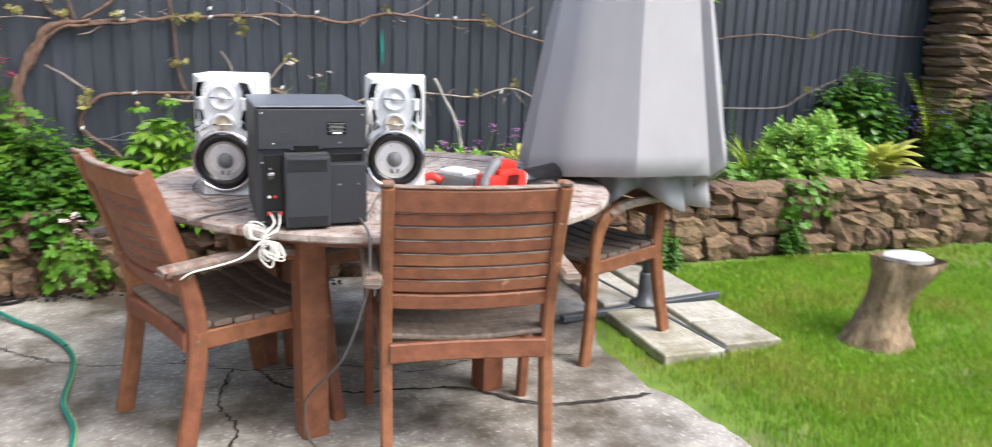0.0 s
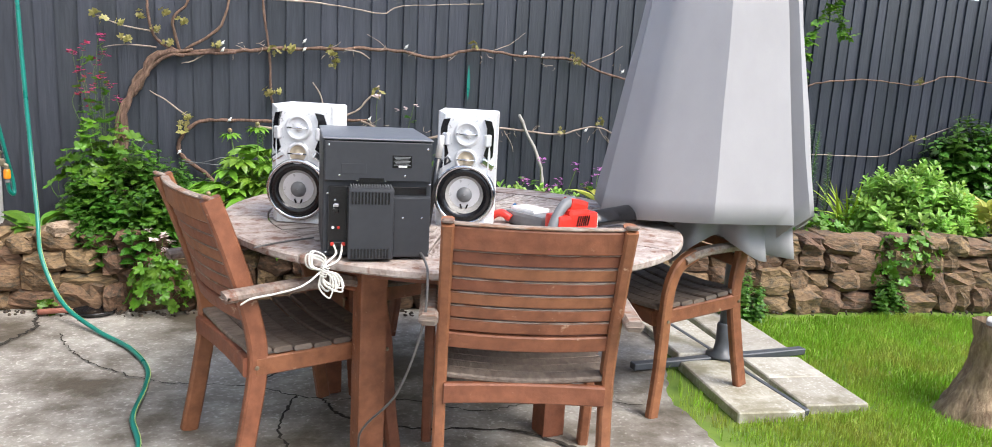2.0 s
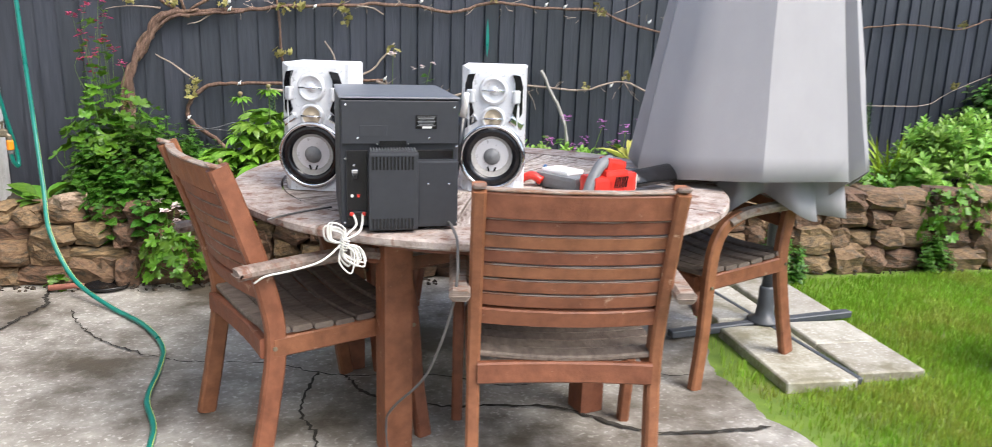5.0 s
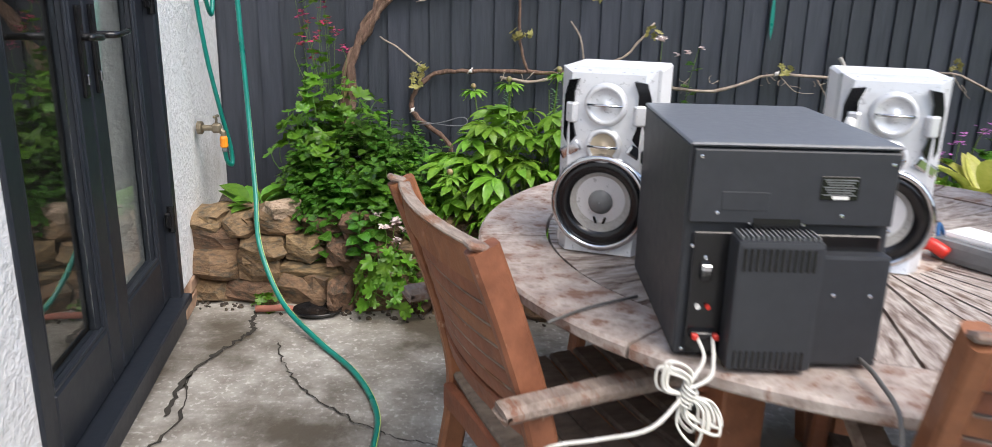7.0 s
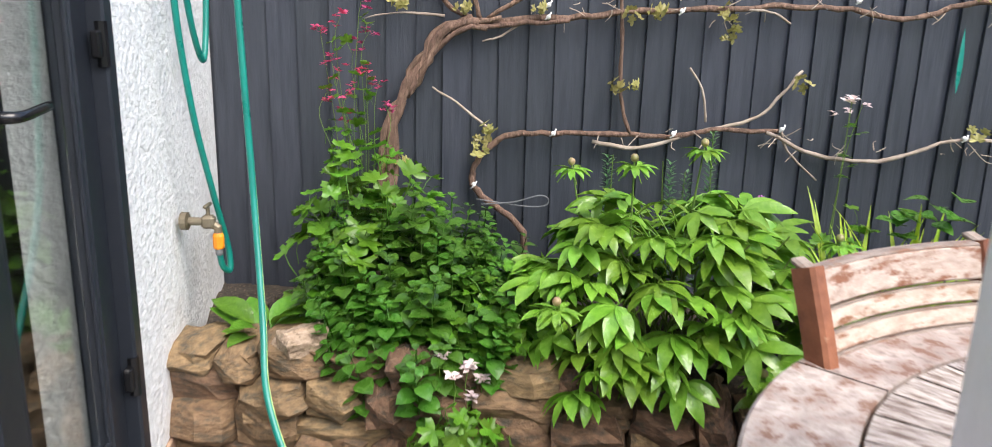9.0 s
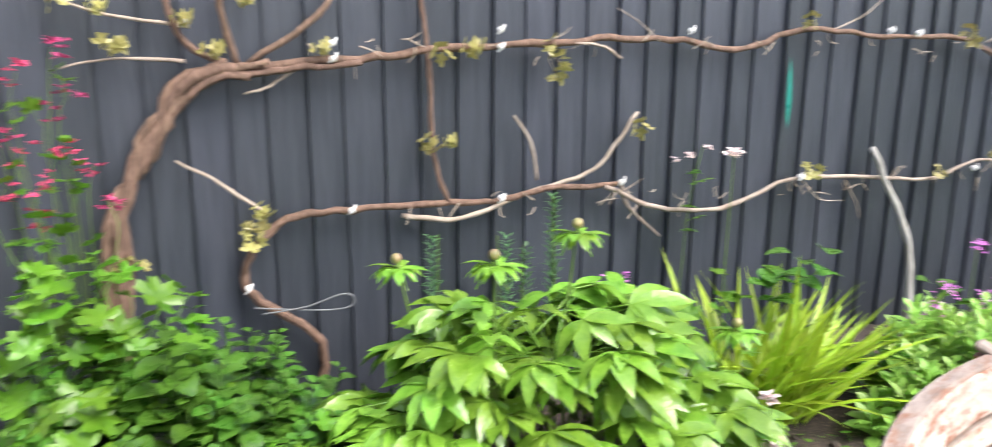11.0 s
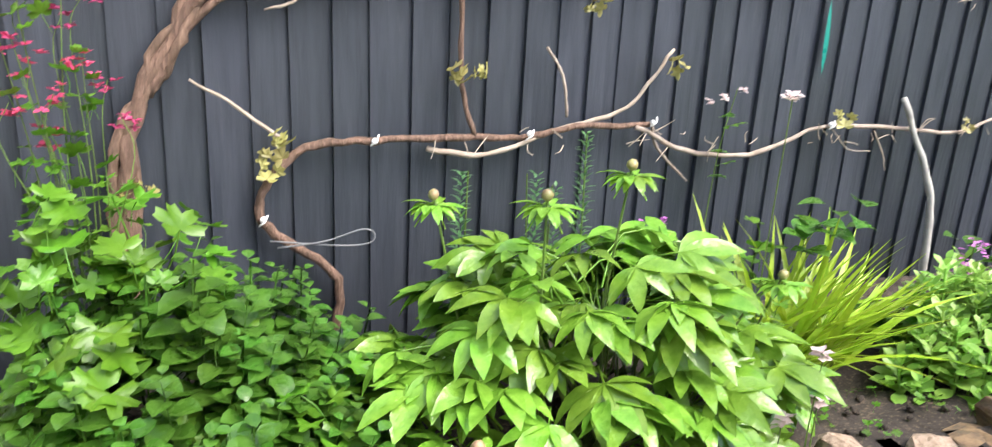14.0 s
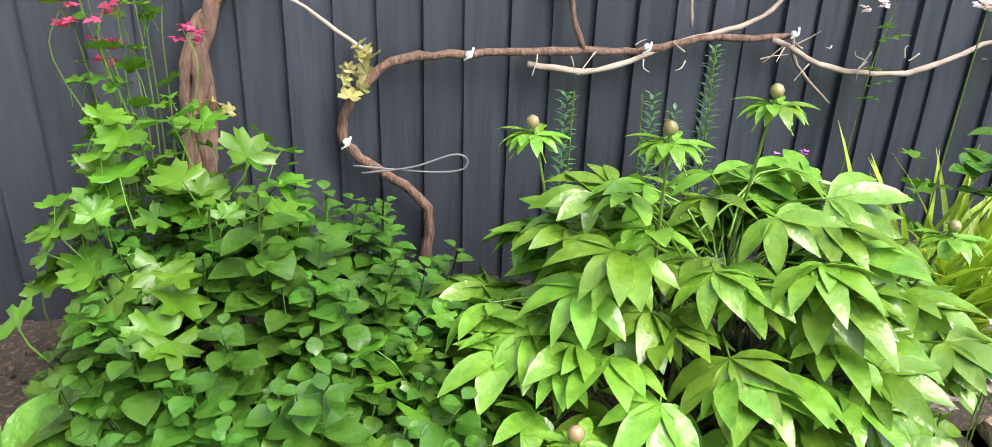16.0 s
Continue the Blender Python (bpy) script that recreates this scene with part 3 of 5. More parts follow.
    bar(bm, [(x, -0.345 - 0.030 * (1 - (x / 0.24) ** 2) + 0.005, 0.926) for x in [-0.234 + 0.468 * k / 10 for k in range(11)]], 0.028, 0.008, (0, 1, 0), 0.003)
    part("rail_cap", bm, M_WORN, ch, "bare pale top edge")
    for sx in (-1, 1):
        bm = bmesh.new()
        box(bm, (0.034, 0.05, 0.014), (sx * 0.25, -0.349, 0.931), (-18, 0, 0), 0.005)
        part("post_cap", bm, M_WORN, ch, "bare pale post end")
    first.append(ch)
    return ch


chair_at(pose(0.650, 2.765, 0, 0, 0, -12) @ Matrix.Scale(0.98, 4), label="weathered red-brown slatted wooden garden armchair with peeling stain")
chair_at(pose(-0.045, 3.157, 0, 0, 0, -69))
chair_at(pose(1.515, 3.46, 0.018, -4, 0, 105))
north = chair_at(pose(0.36, 3.855, 0, 0, 0, 206))
north["label"] = "wooden garden armchair with bleached, peeling back slats"
for o in north.children:
    if o.name.split(".")[0] in ("back_slat", "top_rail"):
        o.material_slots[0].link = "OBJECT"
        o.material_slots[0].material = M_BLEACH

# ---- round table ----
table = thing("round_table", "large round slatted wooden garden table, weathered grey, sky reflection in its colour", "table", pose(0.575, 3.40, 0))
R0, RI = 0.855, 0.69
for k in range(8):
    bm = bmesh.new()
    rings = []
    for i in range(13):
        a = radians(45 * k + 0.25 + 44.5 * i / 12)
        pr = [(RI + 0.004, 0.722), (R0 - 0.006, 0.722), (R0, 0.728), (R0, 0.744), (R0 - 0.006, 0.750), (RI + 0.004, 0.750)]
        rings.append([bm.verts.new((r * math.cos(a), r * math.sin(a), z)) for r, z in pr])
    for a, b in zip(rings, rings[1:]):
        for j in range(6):
            bm.faces.new((a[j], b[j], b[(j + 1) % 6], a[(j + 1) % 6]))
    bm.faces.new(rings[0])
    bm.faces.new(rings[-1][::-1])
    part("rim_board", bm, M_RIM, table)
bm = bmesh.new()
N = 44
half = math.pi / N
for r0, r1 in ((0.235, RI - 0.004),):
    lo = []
    for z in (0.726, 0.748):
        for r, s in ((r0, -1), (r1, -1), (r1, 1), (r0, 1)):
            w = r * math.tan(half) - 0.0035
            lo.append(bm.verts.new((r, s * w, z)))
    for q in ((0, 3, 2, 1), (4, 5, 6, 7), (0, 1, 5, 4), (1, 2, 6, 5), (2, 3, 7, 6), (3, 0, 4, 7)):
        bm.faces.new([lo[i] for i in q])
slat = to_mesh("slat", bm, M_TOP)
for k in range(N):
    piece("slat", slat, table, pose(0, 0, U(-0.001, 0.001), 0, 0, 360 * k / N))
bm = bmesh.new()
lathe(bm, [(0.05, 0.724), (0.228, 0.724), (0.231, 0.728), (0.231, 0.747), (0.228, 0.75), (0.03, 0.75)], 32)
part("centre_disc", bm, M_RIM, table)
bm = bmesh.new()
for a in (20, 110):
    box(bm, (1.38, 0.07, 0.045), (0, 0, 0.70 - (0.002 if a == 20 else 0)), (0, 0, a))
lathe(bm, [(0.645, 0.66), (0.665, 0.66), (0.665, 0.72), (0.645, 0.72)], 40, caps=False)
part("under_frame", bm, M_WOOD, table)
for lx, ly in ((0.196, 2.915), (0.118, 3.565), (0.803, 3.700), (0.882, 3.060)):
    bm = bmesh.new()
    box(bm, (0.088, 0.088, 0.70), (lx - 0.575, ly - 3.40, 0.35), (0, 0, 11), 0.008, 2)
    part("leg", bm, M_WOOD, table, "red-brown square leg")


# ---- stereo on the table ----
TOP = 0.751
hifi = thing("stereo_unit", "charcoal mini hi-fi unit seen from its back, standing on the table", "stereo", pose(0.196, 2.953, TOP, 0, 0, -2))
W, D, H = 0.31, 0.43, 0.345
bm = bmesh.new()
box(bm, (W, D - 0.012, H - 0.006), (0, 0.004, H / 2 + 0.001), bevel=0.004)
case = part("case", bm, M_SATIN, hifi)
bm = bmesh.new()
box(bm, (W + 0.004, D, 0.006), (0, 0, H), bevel=0.003)
part("lid", bm, M_LID, hifi, "satin charcoal top lid, greyed by sky reflection in its colour")
yb = -D / 2
bm = bmesh.new()
box(bm, (W - 0.008, 0.008, 0.112), (0, yb, H - 0.062), bevel=0.002)
part("upper_back_plate", bm, M_SATIN, hifi)
bm = bmesh.new()
box(bm, (W - 0.03, 0.006, 0.20), (0.0, yb + 0.002, 0.112), bevel=0.002)
part("lower_back_plate", bm, M_BLACK, hifi)
bm = bmesh.new()
box(bm, (0.128, 0.055, 0.205), (-0.022, yb - 0.022, 0.110), bevel=0.008, segs=2)
fan = part("amplifier_housing", bm, M_SATIN, hifi, "raised ribbed plastic housing")
bm = bmesh.new()
box(bm, (0.110, 0.03, 0.178), (0.095, yb - 0.010, 0.098), bevel=0.006, segs=2)
part("side_housing", bm, M_SATIN, hifi)
for z0, n, hgt in ((0.168, 12, 0.034), (0.012, 12, 0.028)):
    for i in range(n):
        bm = bmesh.new()
        box(bm, (0.0045, 0.003, hgt), (-0.075 + i * 0.0092, yb - 0.0496, z0 + hgt / 2))
        part("vent_slot", bm, M_BLACK, fan)
for i in range(16):
    bm = bmesh.new()
    box(bm, (0.0025, 0.04, 0.006), (-0.078 + i * 0.0075, yb - 0.02, 0.2155))
    part("cooling_rib", bm, M_GREY, fan)
bm = bmesh.new()
box(bm, (0.07, 0.004, 0.016), (-0.02, yb - 0.003, 0.228))
part("top_vent", bm, M_BLACK, hifi)
bm = bmesh.new()
box(bm, (0.056, 0.002, 0.036), (0.066, yb - 0.0048, 0.285), bevel=0.0008)
plate = part("rating_label", bm, M_BLACK, hifi, "black rating label with tiny pale print")
for i in range(7):
    bm = bmesh.new()
    box(bm, (0.048 - 0.006 * (i % 3), 0.001, 0.0018), (0.066, yb - 0.0062, 0.298 - 0.0038 * i))
    part("print_line", bm, M_GREY, plate)
bm = bmesh.new()
box(bm, (0.024, 0.001, 0.005), (0.068, yb - 0.0062, 0.271))
part("print_bar", bm, M_WHITE, plate)
bm = bmesh.new()
box(bm, (0.07, 0.001, 0.028), (-0.07, yb - 0.0046, 0.262), bevel=0.0005)
part("embossed_panel", bm, M_SATIN, hifi)
for x, z in ((-0.14, 0.328), (0.14, 0.322), (-0.11, 0.243), (0.075, 0.243), (-0.142, 0.19), (-0.12, 0.172), (-0.06, 0.228), (0.02, 0.228), (0.125, 0.125), (0.07, 0.125), (0.148, 0.02), (-0.145, 0.02), (0.148, 0.22)):
    bm = bmesh.new()
    lathe(bm, [(0.003, 0), (0.003, 0.0015), (0.0015, 0.002)], 8, pose(x, yb - (0.004 if z > 0.23 else 0.026 if x > 0.03 and z < 0.19 else 0.002), z, 90, 0, 0))
    part("screw", bm, M_CHROME, hifi)
for z in (0.152, 0.145):
    bm = bmesh.new()
    box(bm, (0.016, 0.012, 0.02), (-0.118, yb - 0.006, z), bevel=0.002)
    part("aerial_socket", bm, M_CHROME if z > 0.15 else M_BLACK, hifi)
for x, m_ in ((-0.126, M_WHITE), (-0.11, M_RED)):
    bm = bmesh.new()
    lathe(bm, [(0.004, 0), (0.004, 0.008), (0.002, 0.008)], 10, pose(x, yb, 0.092, 90, 0, 0))
    part("phono_socket", bm, m_, hifi)
bm = bmesh.new()
box(bm, (0.042, 0.014, 0.013), (-0.112, yb - 0.006, 0.045), bevel=0.002)
term = part("speaker_terminals", bm, M_BLACK, hifi)
for x in (-0.128, -0.096):
    bm = bmesh.new()
    box(bm, (0.010, 0.012, 0.010), (x, yb - 0.014, 0.046), bevel=0.002)
    part("red_clip", bm, M_RED, term, "red spring clip")
for x in (-0.13, 0.13):
    for y in (-0.18, 0.18):
        bm = bmesh.new()
        lathe(bm, [(0.012, -0.0), (0.012, 0.006)], 12, pose(x, y, -0.0005))
        part("foot", bm, M_BLACK, hifi)


def speaker(m, label):
    sp = thing("loudspeaker", label, "speaker", m, "pair of loudspeakers")
    w, d, h = 0.222, 0.25, 0.424
    bm = bmesh.new()
    box(bm, (w, d - 0.05, h), (0, 0.025, h / 2), bevel=0.006)
    part("cabinet", bm, M_CASE, sp, "pale silver cabinet")
    bm = bmesh.new()
    prof = []
    for i in range(13):
        t = i / 12
        z = h * t
        ww = w * (1 - 0.05 * (1 - t) ** 4) / 2
        bul = 0.012 * math.sin(math.pi * t) + (0.016 if t < 0.06 else 0)
        prof.append([bm.verts.new(q) for q in ((-ww, -0.075, z), (-ww + 0.004, -0.095, z), (-ww + 0.028, -0.112 - bul, z if t < 1 else z - 0.012), (ww - 0.028, -0.112 - bul, z if t < 1 else z - 0.012), (ww - 0.004, -0.095, z), (ww, -0.075, z))])
    for a, b in zip(prof, prof[1:]):
        for j in range(5):
            bm.faces.new((a[j], a[j + 1], b[j + 1], b[j]))
    bm.faces.new(prof[-1])
    bm.faces.new(prof[0][::-1])
    bez = part("front_bezel", bm, M_SILV, sp, "moulded silver front", smooth=False)
    for sx in (-1, 1):
        bm = bmesh.new()
        v = [(0.062, 0.40), (0.088, 0.395), (0.098, 0.36), (0.098, 0.27), (0.084, 0.245), (0.064, 0.272), (0.072, 0.30), (0.072, 0.37)]
        lo = [bm.verts.new((sx * x, -0.137 + (abs(x) - 0.06) * 0.72, z)) for x, z in v]
        hi = [bm.verts.new((sx * x, -0.105, z)) for x, z in v]
        bm.faces.new(lo)
        for j in range(8):
            bm.faces.new((lo[j], lo[(j + 1) % 8], hi[(j + 1) % 8], hi[j]))
        bmesh.ops.recalc_face_normals(bm, faces=bm.faces[:])
        part("side_port", bm, M_BLACK, sp, "black angled port")
        bm = bmesh.new()
        box(bm, (0.026, 0.02, 0.045), (sx * 0.076, -0.124, 0.325), (0, 0, sx * 30), 0.004)
        part("port_fin", bm, M_SILV, sp)
        bm = bmesh.new()
        box(bm, (0.055, 0.012, 0.026), (sx * 0.078, -0.118, 0.238), (0, sx * 32, sx * 20), 0.006, 2)
        part("chrome_wing", bm, M_CHROME, sp, "polished wing")
    for z, r, cone in ((0.345, 0.046, M_SILV), (0.252, 0.040, M_CREAM)):
        at = pose(0, -0.125, z, 90, 0, 0)
        bm = bmesh.new()
        lathe(bm, [(r * 0.70, -0.004), (r * 0.72, 0.006), (r * 0.86, 0.012), (r, 0.008), (r * 1.06, -0.006)], 28, at, caps=False)
        ring = part("driver_ring", bm, M_SILV, sp, "silver trim ring", smooth=True)
        bm = bmesh.new()
        lathe(bm, [(r * 0.74, 0.007), (r * 0.45, 0.001), (r * 0.25, 0.004), (r * 0.12, 0.008), (0.001, 0.010)], 24, at, caps=False)
        part("driver_cone", bm, cone, sp, "small driver cone", smooth=True)
        bm = bmesh.new()
        tube(bm, [(-r * 0.85, -0.138, z), (0, -0.142, z), (r * 0.85, -0.138, z)], 0.0032, n=8)
        part("guard_bar", bm, M_CHROME, ring, "thin chrome guard bar", smooth=True)
    at = pose(0, -0.128, 0.122, 90, 0, 0)
    R = 0.112
    bm = bmesh.new()
    lathe(bm, [(R * 0.86, 0.0), (R * 0.88, 0.012), (R * 0.93, 0.018), (R, 0.012), (R * 1.02, -0.012)], 40, at, caps=False)
    woof = part("woofer_ring", bm, M_CHROME, sp, "chrome woofer ring", smooth=True)
    bm = bmesh.new()
    lathe(bm, [(R * 0.87, 0.006), (R * 0.80, 0.012), (R * 0.66, 0.006), (R * 0.62, 0.0)], 40, at, caps=False)
    part("surround", bm, M_BLACK, woof, "black rubber surround", smooth=True)
    bm = bmesh.new()
    lathe(bm, [(R * 0.63, 0.001), (R * 0.45, -0.010), (R * 0.28, -0.018)], 40, at, caps=False)
    part("woofer_cone", bm, M_CONE, woof, "pale woven cone behind fine mesh", smooth=True)
    bm = bmesh.new()
    lathe(bm, [(R * 0.29, -0.018), (R * 0.25, -0.004), (R * 0.14, 0.004), (0.001, 0.007)], 24, at, caps=False)
    part("dust_cap", bm, M_GREY, woof, "grey dust cap", smooth=True)
    for sx in (-1, 1):
        bm = bmesh.new()
        box(bm, (0.006, 0.004, 0.018), (sx * 0.011, -0.122, 0.078), (0, sx * 20, 0), 0.002)
        part("cone_mark", bm, M_BLACK, woof)
    return sp


speaker(pose(0.025, 3.385, TOP, 0, 0, -20) @ Matrix.Scale(0.95, 4), "silver loudspeaker with chrome-ringed woofer, turned slightly, on the table")
speaker(pose(0.588, 3.30, TOP, 0, 0, -17) @ Matrix.Scale(0.96, 4), "silver loudspeaker with chrome-ringed woofer, beside a red tool handle")

# coil of white speaker cable from the terminals, hanging over the table's edge
bm = bmesh.new()
tx, ty, tz = 0.076, 2.728, TOP + 0.045
for dx in (-0.012, 0.012):
    tube(bm, spline([(tx + dx, ty, tz), (tx + dx * 0.6, ty - 0.03, tz - 0.02), (tx - 0.02 + dx, ty - 0.07, TOP + 0.012), (0.029, 2.643, 0.748)], 6), 0.0032, n=6)
cable = thing("speaker_cable", "white speaker cable tied in a bundle, hanging over the table edge", "cable")
part("lead", bm, M_CABLE, cable, smooth=True)
bm = bmesh.new()
kx, ky, kz = 0.029, 2.643, 0.742
for i in range(9):
    a, s = U(-0.5, 0.5), U(0.036, 0.058)
    up = Vector((-0.55 + a * 0.5, -0.1, 0.8)).normalized()
    sd = Vector((0.75, U(-0.3, 0.3), 0.45)).normalized()
    tube(bm, spline([(kx, ky, kz), Vector((kx, ky, kz)) + up * s * 0.6 + sd * s * 0.45, Vector((kx, ky, kz)) + up * s * 1.25, Vector((kx, ky, kz)) + up * s * 0.6 - sd * s * 0.45, (kx, ky, kz)], 6), 0.0024, n=5)
    up = Vector((0.55 + a, U(-0.15, 0.0), -0.85)).normalized()
    s *= 1.2
    tube(bm, spline([(kx, ky, kz), Vector((kx, ky, kz)) + up * s * 0.6 + sd * s * 0.35, Vector((kx, ky, kz)) + up * s * 1.3, Vector((kx, ky, kz)) + up * s * 0.6 - sd * s * 0.35, (kx, ky, kz)], 6), 0.0024, n=5)
for i in range(5):
    lathe(bm, [(0.011, -0.002), (0.014, 0.0), (0.011, 0.002)], 10, pose(kx + 0.002 * i, ky, kz + 0.006 * (i - 2), 10, 30, 0), caps=False)
tagged(part("bundle", bm, M_CABLE, cable, "looped bundle", smooth=True), kind="stuff")
bm = bmesh.new()
tube(bm, spline([(kx, ky, kz), (-0.026, 2.603, 0.71), (-0.096, 2.608, 0.688), (-0.156, 2.613, 0.675), (-0.186, 2.623, 0.655)], 6), 0.003, n=6)
part("loose_end", bm, M_CABLE, cable, smooth=True)
bm = bmesh.new()
tube(bm, spline([(0.314, 2.733, TOP + 0.02), (0.311, 2.643, TOP + 0.02), (0.306, 2.555, TOP - 0.01), (0.294, 2.543, 0.6), (0.244, 2.623, 0.38), (0.174, 2.763, 0.22), (0.164, 2.858, 0.12), (0.179, 2.843, 0.006), (0.244, 2.663, 0.006)], 7), 0.0038, n=7)
mains = thing("mains_cable", "grey mains lead from the stereo hanging to the ground", "cable")
part("lead", bm, M_GCABLE, mains, smooth=True)
bm = bmesh.new()
tube(bm, spline([(-0.156, 2.873, TOP + 0.003), (-0.076, 2.943, TOP + 0.004), (0.024, 3.003, TOP + 0.004)], 5), 0.003, n=6)
thinw = thing("thin_wire", "thin dark wire lying on the table", "cable")
part("lead", bm, M_GCABLE, thinw, smooth=True)

# battery charger and blower
ch = thing("battery_charger", "grey plastic battery charger lying on the table", "charger", pose(0.832, 3.227, TOP, 0, 0, -62))
bm = bmesh.new()
box(bm, (0.19, 0.12, 0.05), (0, 0, 0.025), bevel=0.014, segs=2)
part("body", bm, M_GREY, ch)
bm = bmesh.new()
box(bm, (0.12, 0.085, 0.016), (-0.02, 0, 0.056), bevel=0.007, segs=2)
part("battery_dock", bm, M_CASE, ch, "pale grey dock")
bm = bmesh.new()
tube(bm, spline([(-0.095, 0, 0.02), (-0.13, 0.02, 0.03), (-0.15, 0.05, 0.05), (-0.14, 0.07, 0.01)], 5), 0.005, n=6)
part("blue_lead", bm, mat("blue_rubber", (0.02, 0.08, 0.20), (0.03, 0.11, 0.26), 20, 0.4, 0), ch, "short blue lead", smooth=True)
bl = thing("leaf_blower", "red and black cordless leaf blower lying on the table", "garden tool", pose(0.93, 3.09, TOP, 0, 0, 20) @ Matrix.Scale(0.82, 4))
bm = bmesh.new()
for (x, z), s in zip(((-0.06, 0.045), (0.0, 0.055), (0.06, 0.05)), ((0.11, 0.085), (0.12, 0.11), (0.10, 0.09))):
    box(bm, (s[0], 0.10, s[1]), (x, 0, z), bevel=0.02, segs=2)
box(bm, (0.10, 0.07, 0.07), (0.01, 0.0, 0.115), (0, 12, 0), 0.02, 2)
body = part("motor_body", bm, M_RED, bl, "glossy red motor body")
for i in range(6):
    bm = bmesh.new()
    box(bm, (0.004, 0.11, 0.045), (-0.01 + 0.012 * i, 0, 0.06), (0, 12, 0))
    part("air_slot", bm, M_BLACK, body)
bm = bmesh.new()
tube(bm, spline([(-0.14, -0.03, 0.02), (-0.11, -0.02, 0.07), (-0.06, -0.01, 0.125), (0.0, 0.0, 0.14)], 6), 0.021, 0.025, 12)
part("handle", bm, M_GREY, bl, "dark grey grip", smooth=True)
bm = bmesh.new()
tube(bm, [(0.09, 0, 0.05), (0.16, 0.0, 0.055), (0.38, 0.02, 0.06)], 0.036, 0.046, 14, squash=0.5)
part("nozzle", bm, M_BLACK, bl, "black flat nozzle", smooth=True)
bm = bmesh.new()
box(bm, (0.03, 0.085, 0.07), (0.105, 0, 0.05), bevel=0.006)
part("collar", bm, M_WHITE, bl, "white release collar")
rk = thing("red_tool_handle", "red plastic tool handle behind the loudspeaker", "garden tool", pose(0.718, 3.261, TOP, 0, 0, 60) @ Matrix.Scale(0.7, 4))
bm = bmesh.new()
tube(bm, spline([(0, -0.05, 0.03), (0.0, 0, 0.055), (0.01, 0.04, 0.04), (0.01, 0.06, 0.018)], 5), 0.022, 0.018, 10)
part("grip", bm, M_RED, rk, smooth=True)
mt = thing("microphone_wand", "black and white handheld stick behind the stereo on the table", "tool", pose(0.427, 3.218, TOP, 8, 6, 0))
bm = bmesh.new()
tube(bm, [(0, 0, 0), (0, 0, 0.25)], 0.016, 0.013, 10)
part("grip", bm, M_BLACK, mt, smooth=True)
bm = bmesh.new()
tube(bm, [(0, 0, 0.251), (0, 0, 0.31), (0, 0, 0.33)], 0.012, 0.009, 10)
part("head", bm, M_WHITE, mt, smooth=True)

# ---- parasol ----
par = thing("parasol", "large closed grey canvas parasol on a steel cross base", "umbrella", pose(1.956, 3.629, 0))
bm = bmesh.new()
tube(bm, [(0, 0, 0.04), (0, 0, 2.55)], 0.026, 0.024, 14)
part("pole", bm, M_STEEL, par, "dark grey steel pole", smooth=True)
bm = bmesh.new()
lathe(bm, [(0.075, 0.036), (0.075, 0.046), (0.042, 0.06), (0.036, 0.11), (0.036, 0.19), (0.030, 0.20)], 16)
part("pole_socket", bm, M_STEEL, par, smooth=True)
for a, l0, l1 in ((5, -0.47, 0.50), (91.5, -0.62, 0.62)):
    bm = bmesh.new()
    box(bm, (l1 - l0, 0.026 if a > 90 else 0.045, 0.032), (0, 0, 0.020 if a > 90 else 0.024), (0, 0, a), 0.004)
    part("base_bar", bm, M_STEEL, par)
PLEATS = [(3, 1.0), (40, 0.9), (80, 1.02), (83, 0.86), (120, 0.95), (150, 1.03), (153, 0.92), (182, 1.04), (208, 1.03), (246, 1.07), (288, 1.04), (289.5, 0.84), (297, 0.86), (299, 1.06), (311, 1.03), (312.5, 0.86), (335, 0.96)]
NZ = 20
cx, cy = -0.31, -0.21
grid_ = []
bm = bmesh.new()
for i in range(NZ + 1):
    t = i / NZ
    row = []
    for j, (deg, mul) in enumerate(PLEATS):
        a = radians(deg)
        hem = 0.765 - 0.02 * math.sin(a * 2 + 0.6) + 0.30 * (mul - 0.95) * (0.6 if mul > 0.95 else 1) + 0.02 * math.sin(5 * j)
        z = hem + (2.42 - hem) * t
        u = (z - 0.72) / 1.70
        r = (0.43 * (1 - 0.68 * u) * min(1.0, 6 * max(0.0, 1 - u)) + 0.03) * (1 + (mul - 1) * (1 - 0.35 * u)) * (1 + 0.012 * noise.noise(Vector((j * 3.0, z * 3, 1))))
        hang = 1 - max(0.0, (u - 0.65) / 0.35) ** 2
        row.append(bm.verts.new((cx * hang + r * math.cos(a), cy * hang + 0.95 * r * math.sin(a), z)))
    grid_.append(row)
for a, b in zip(grid_, grid_[1:]):
    for j in range(len(PLEATS)):
        k = (j + 1) % len(PLEATS)
        bm.faces.new((a[j], a[k], b[k], b[j]))
long_edges = [e for e in bm.edges if abs(e.verts[0].co.z - e.verts[1].co.z) < 0.06 and e.calc_length() > 0.05]
bmesh.ops.subdivide_edges(bm, edges=long_edges, cuts=3, use_grid_fill=True)
for v in bm.verts:
    q = v.co
    v.co += 0.004 * Vector((noise.noise(q * 5), noise.noise(q * 5 + Vector((7, 0, 0))), 0))
can = part("canopy", bm, M_CLOTH, par, "folded grey canvas canopy", smooth=True)
can.data.set_sharp_from_angle(angle=radians(30))
sol = can.modifiers.new("thickness", "SOLIDIFY")
sol.thickness = 0.003
bm = bmesh.new()
grid_ = []
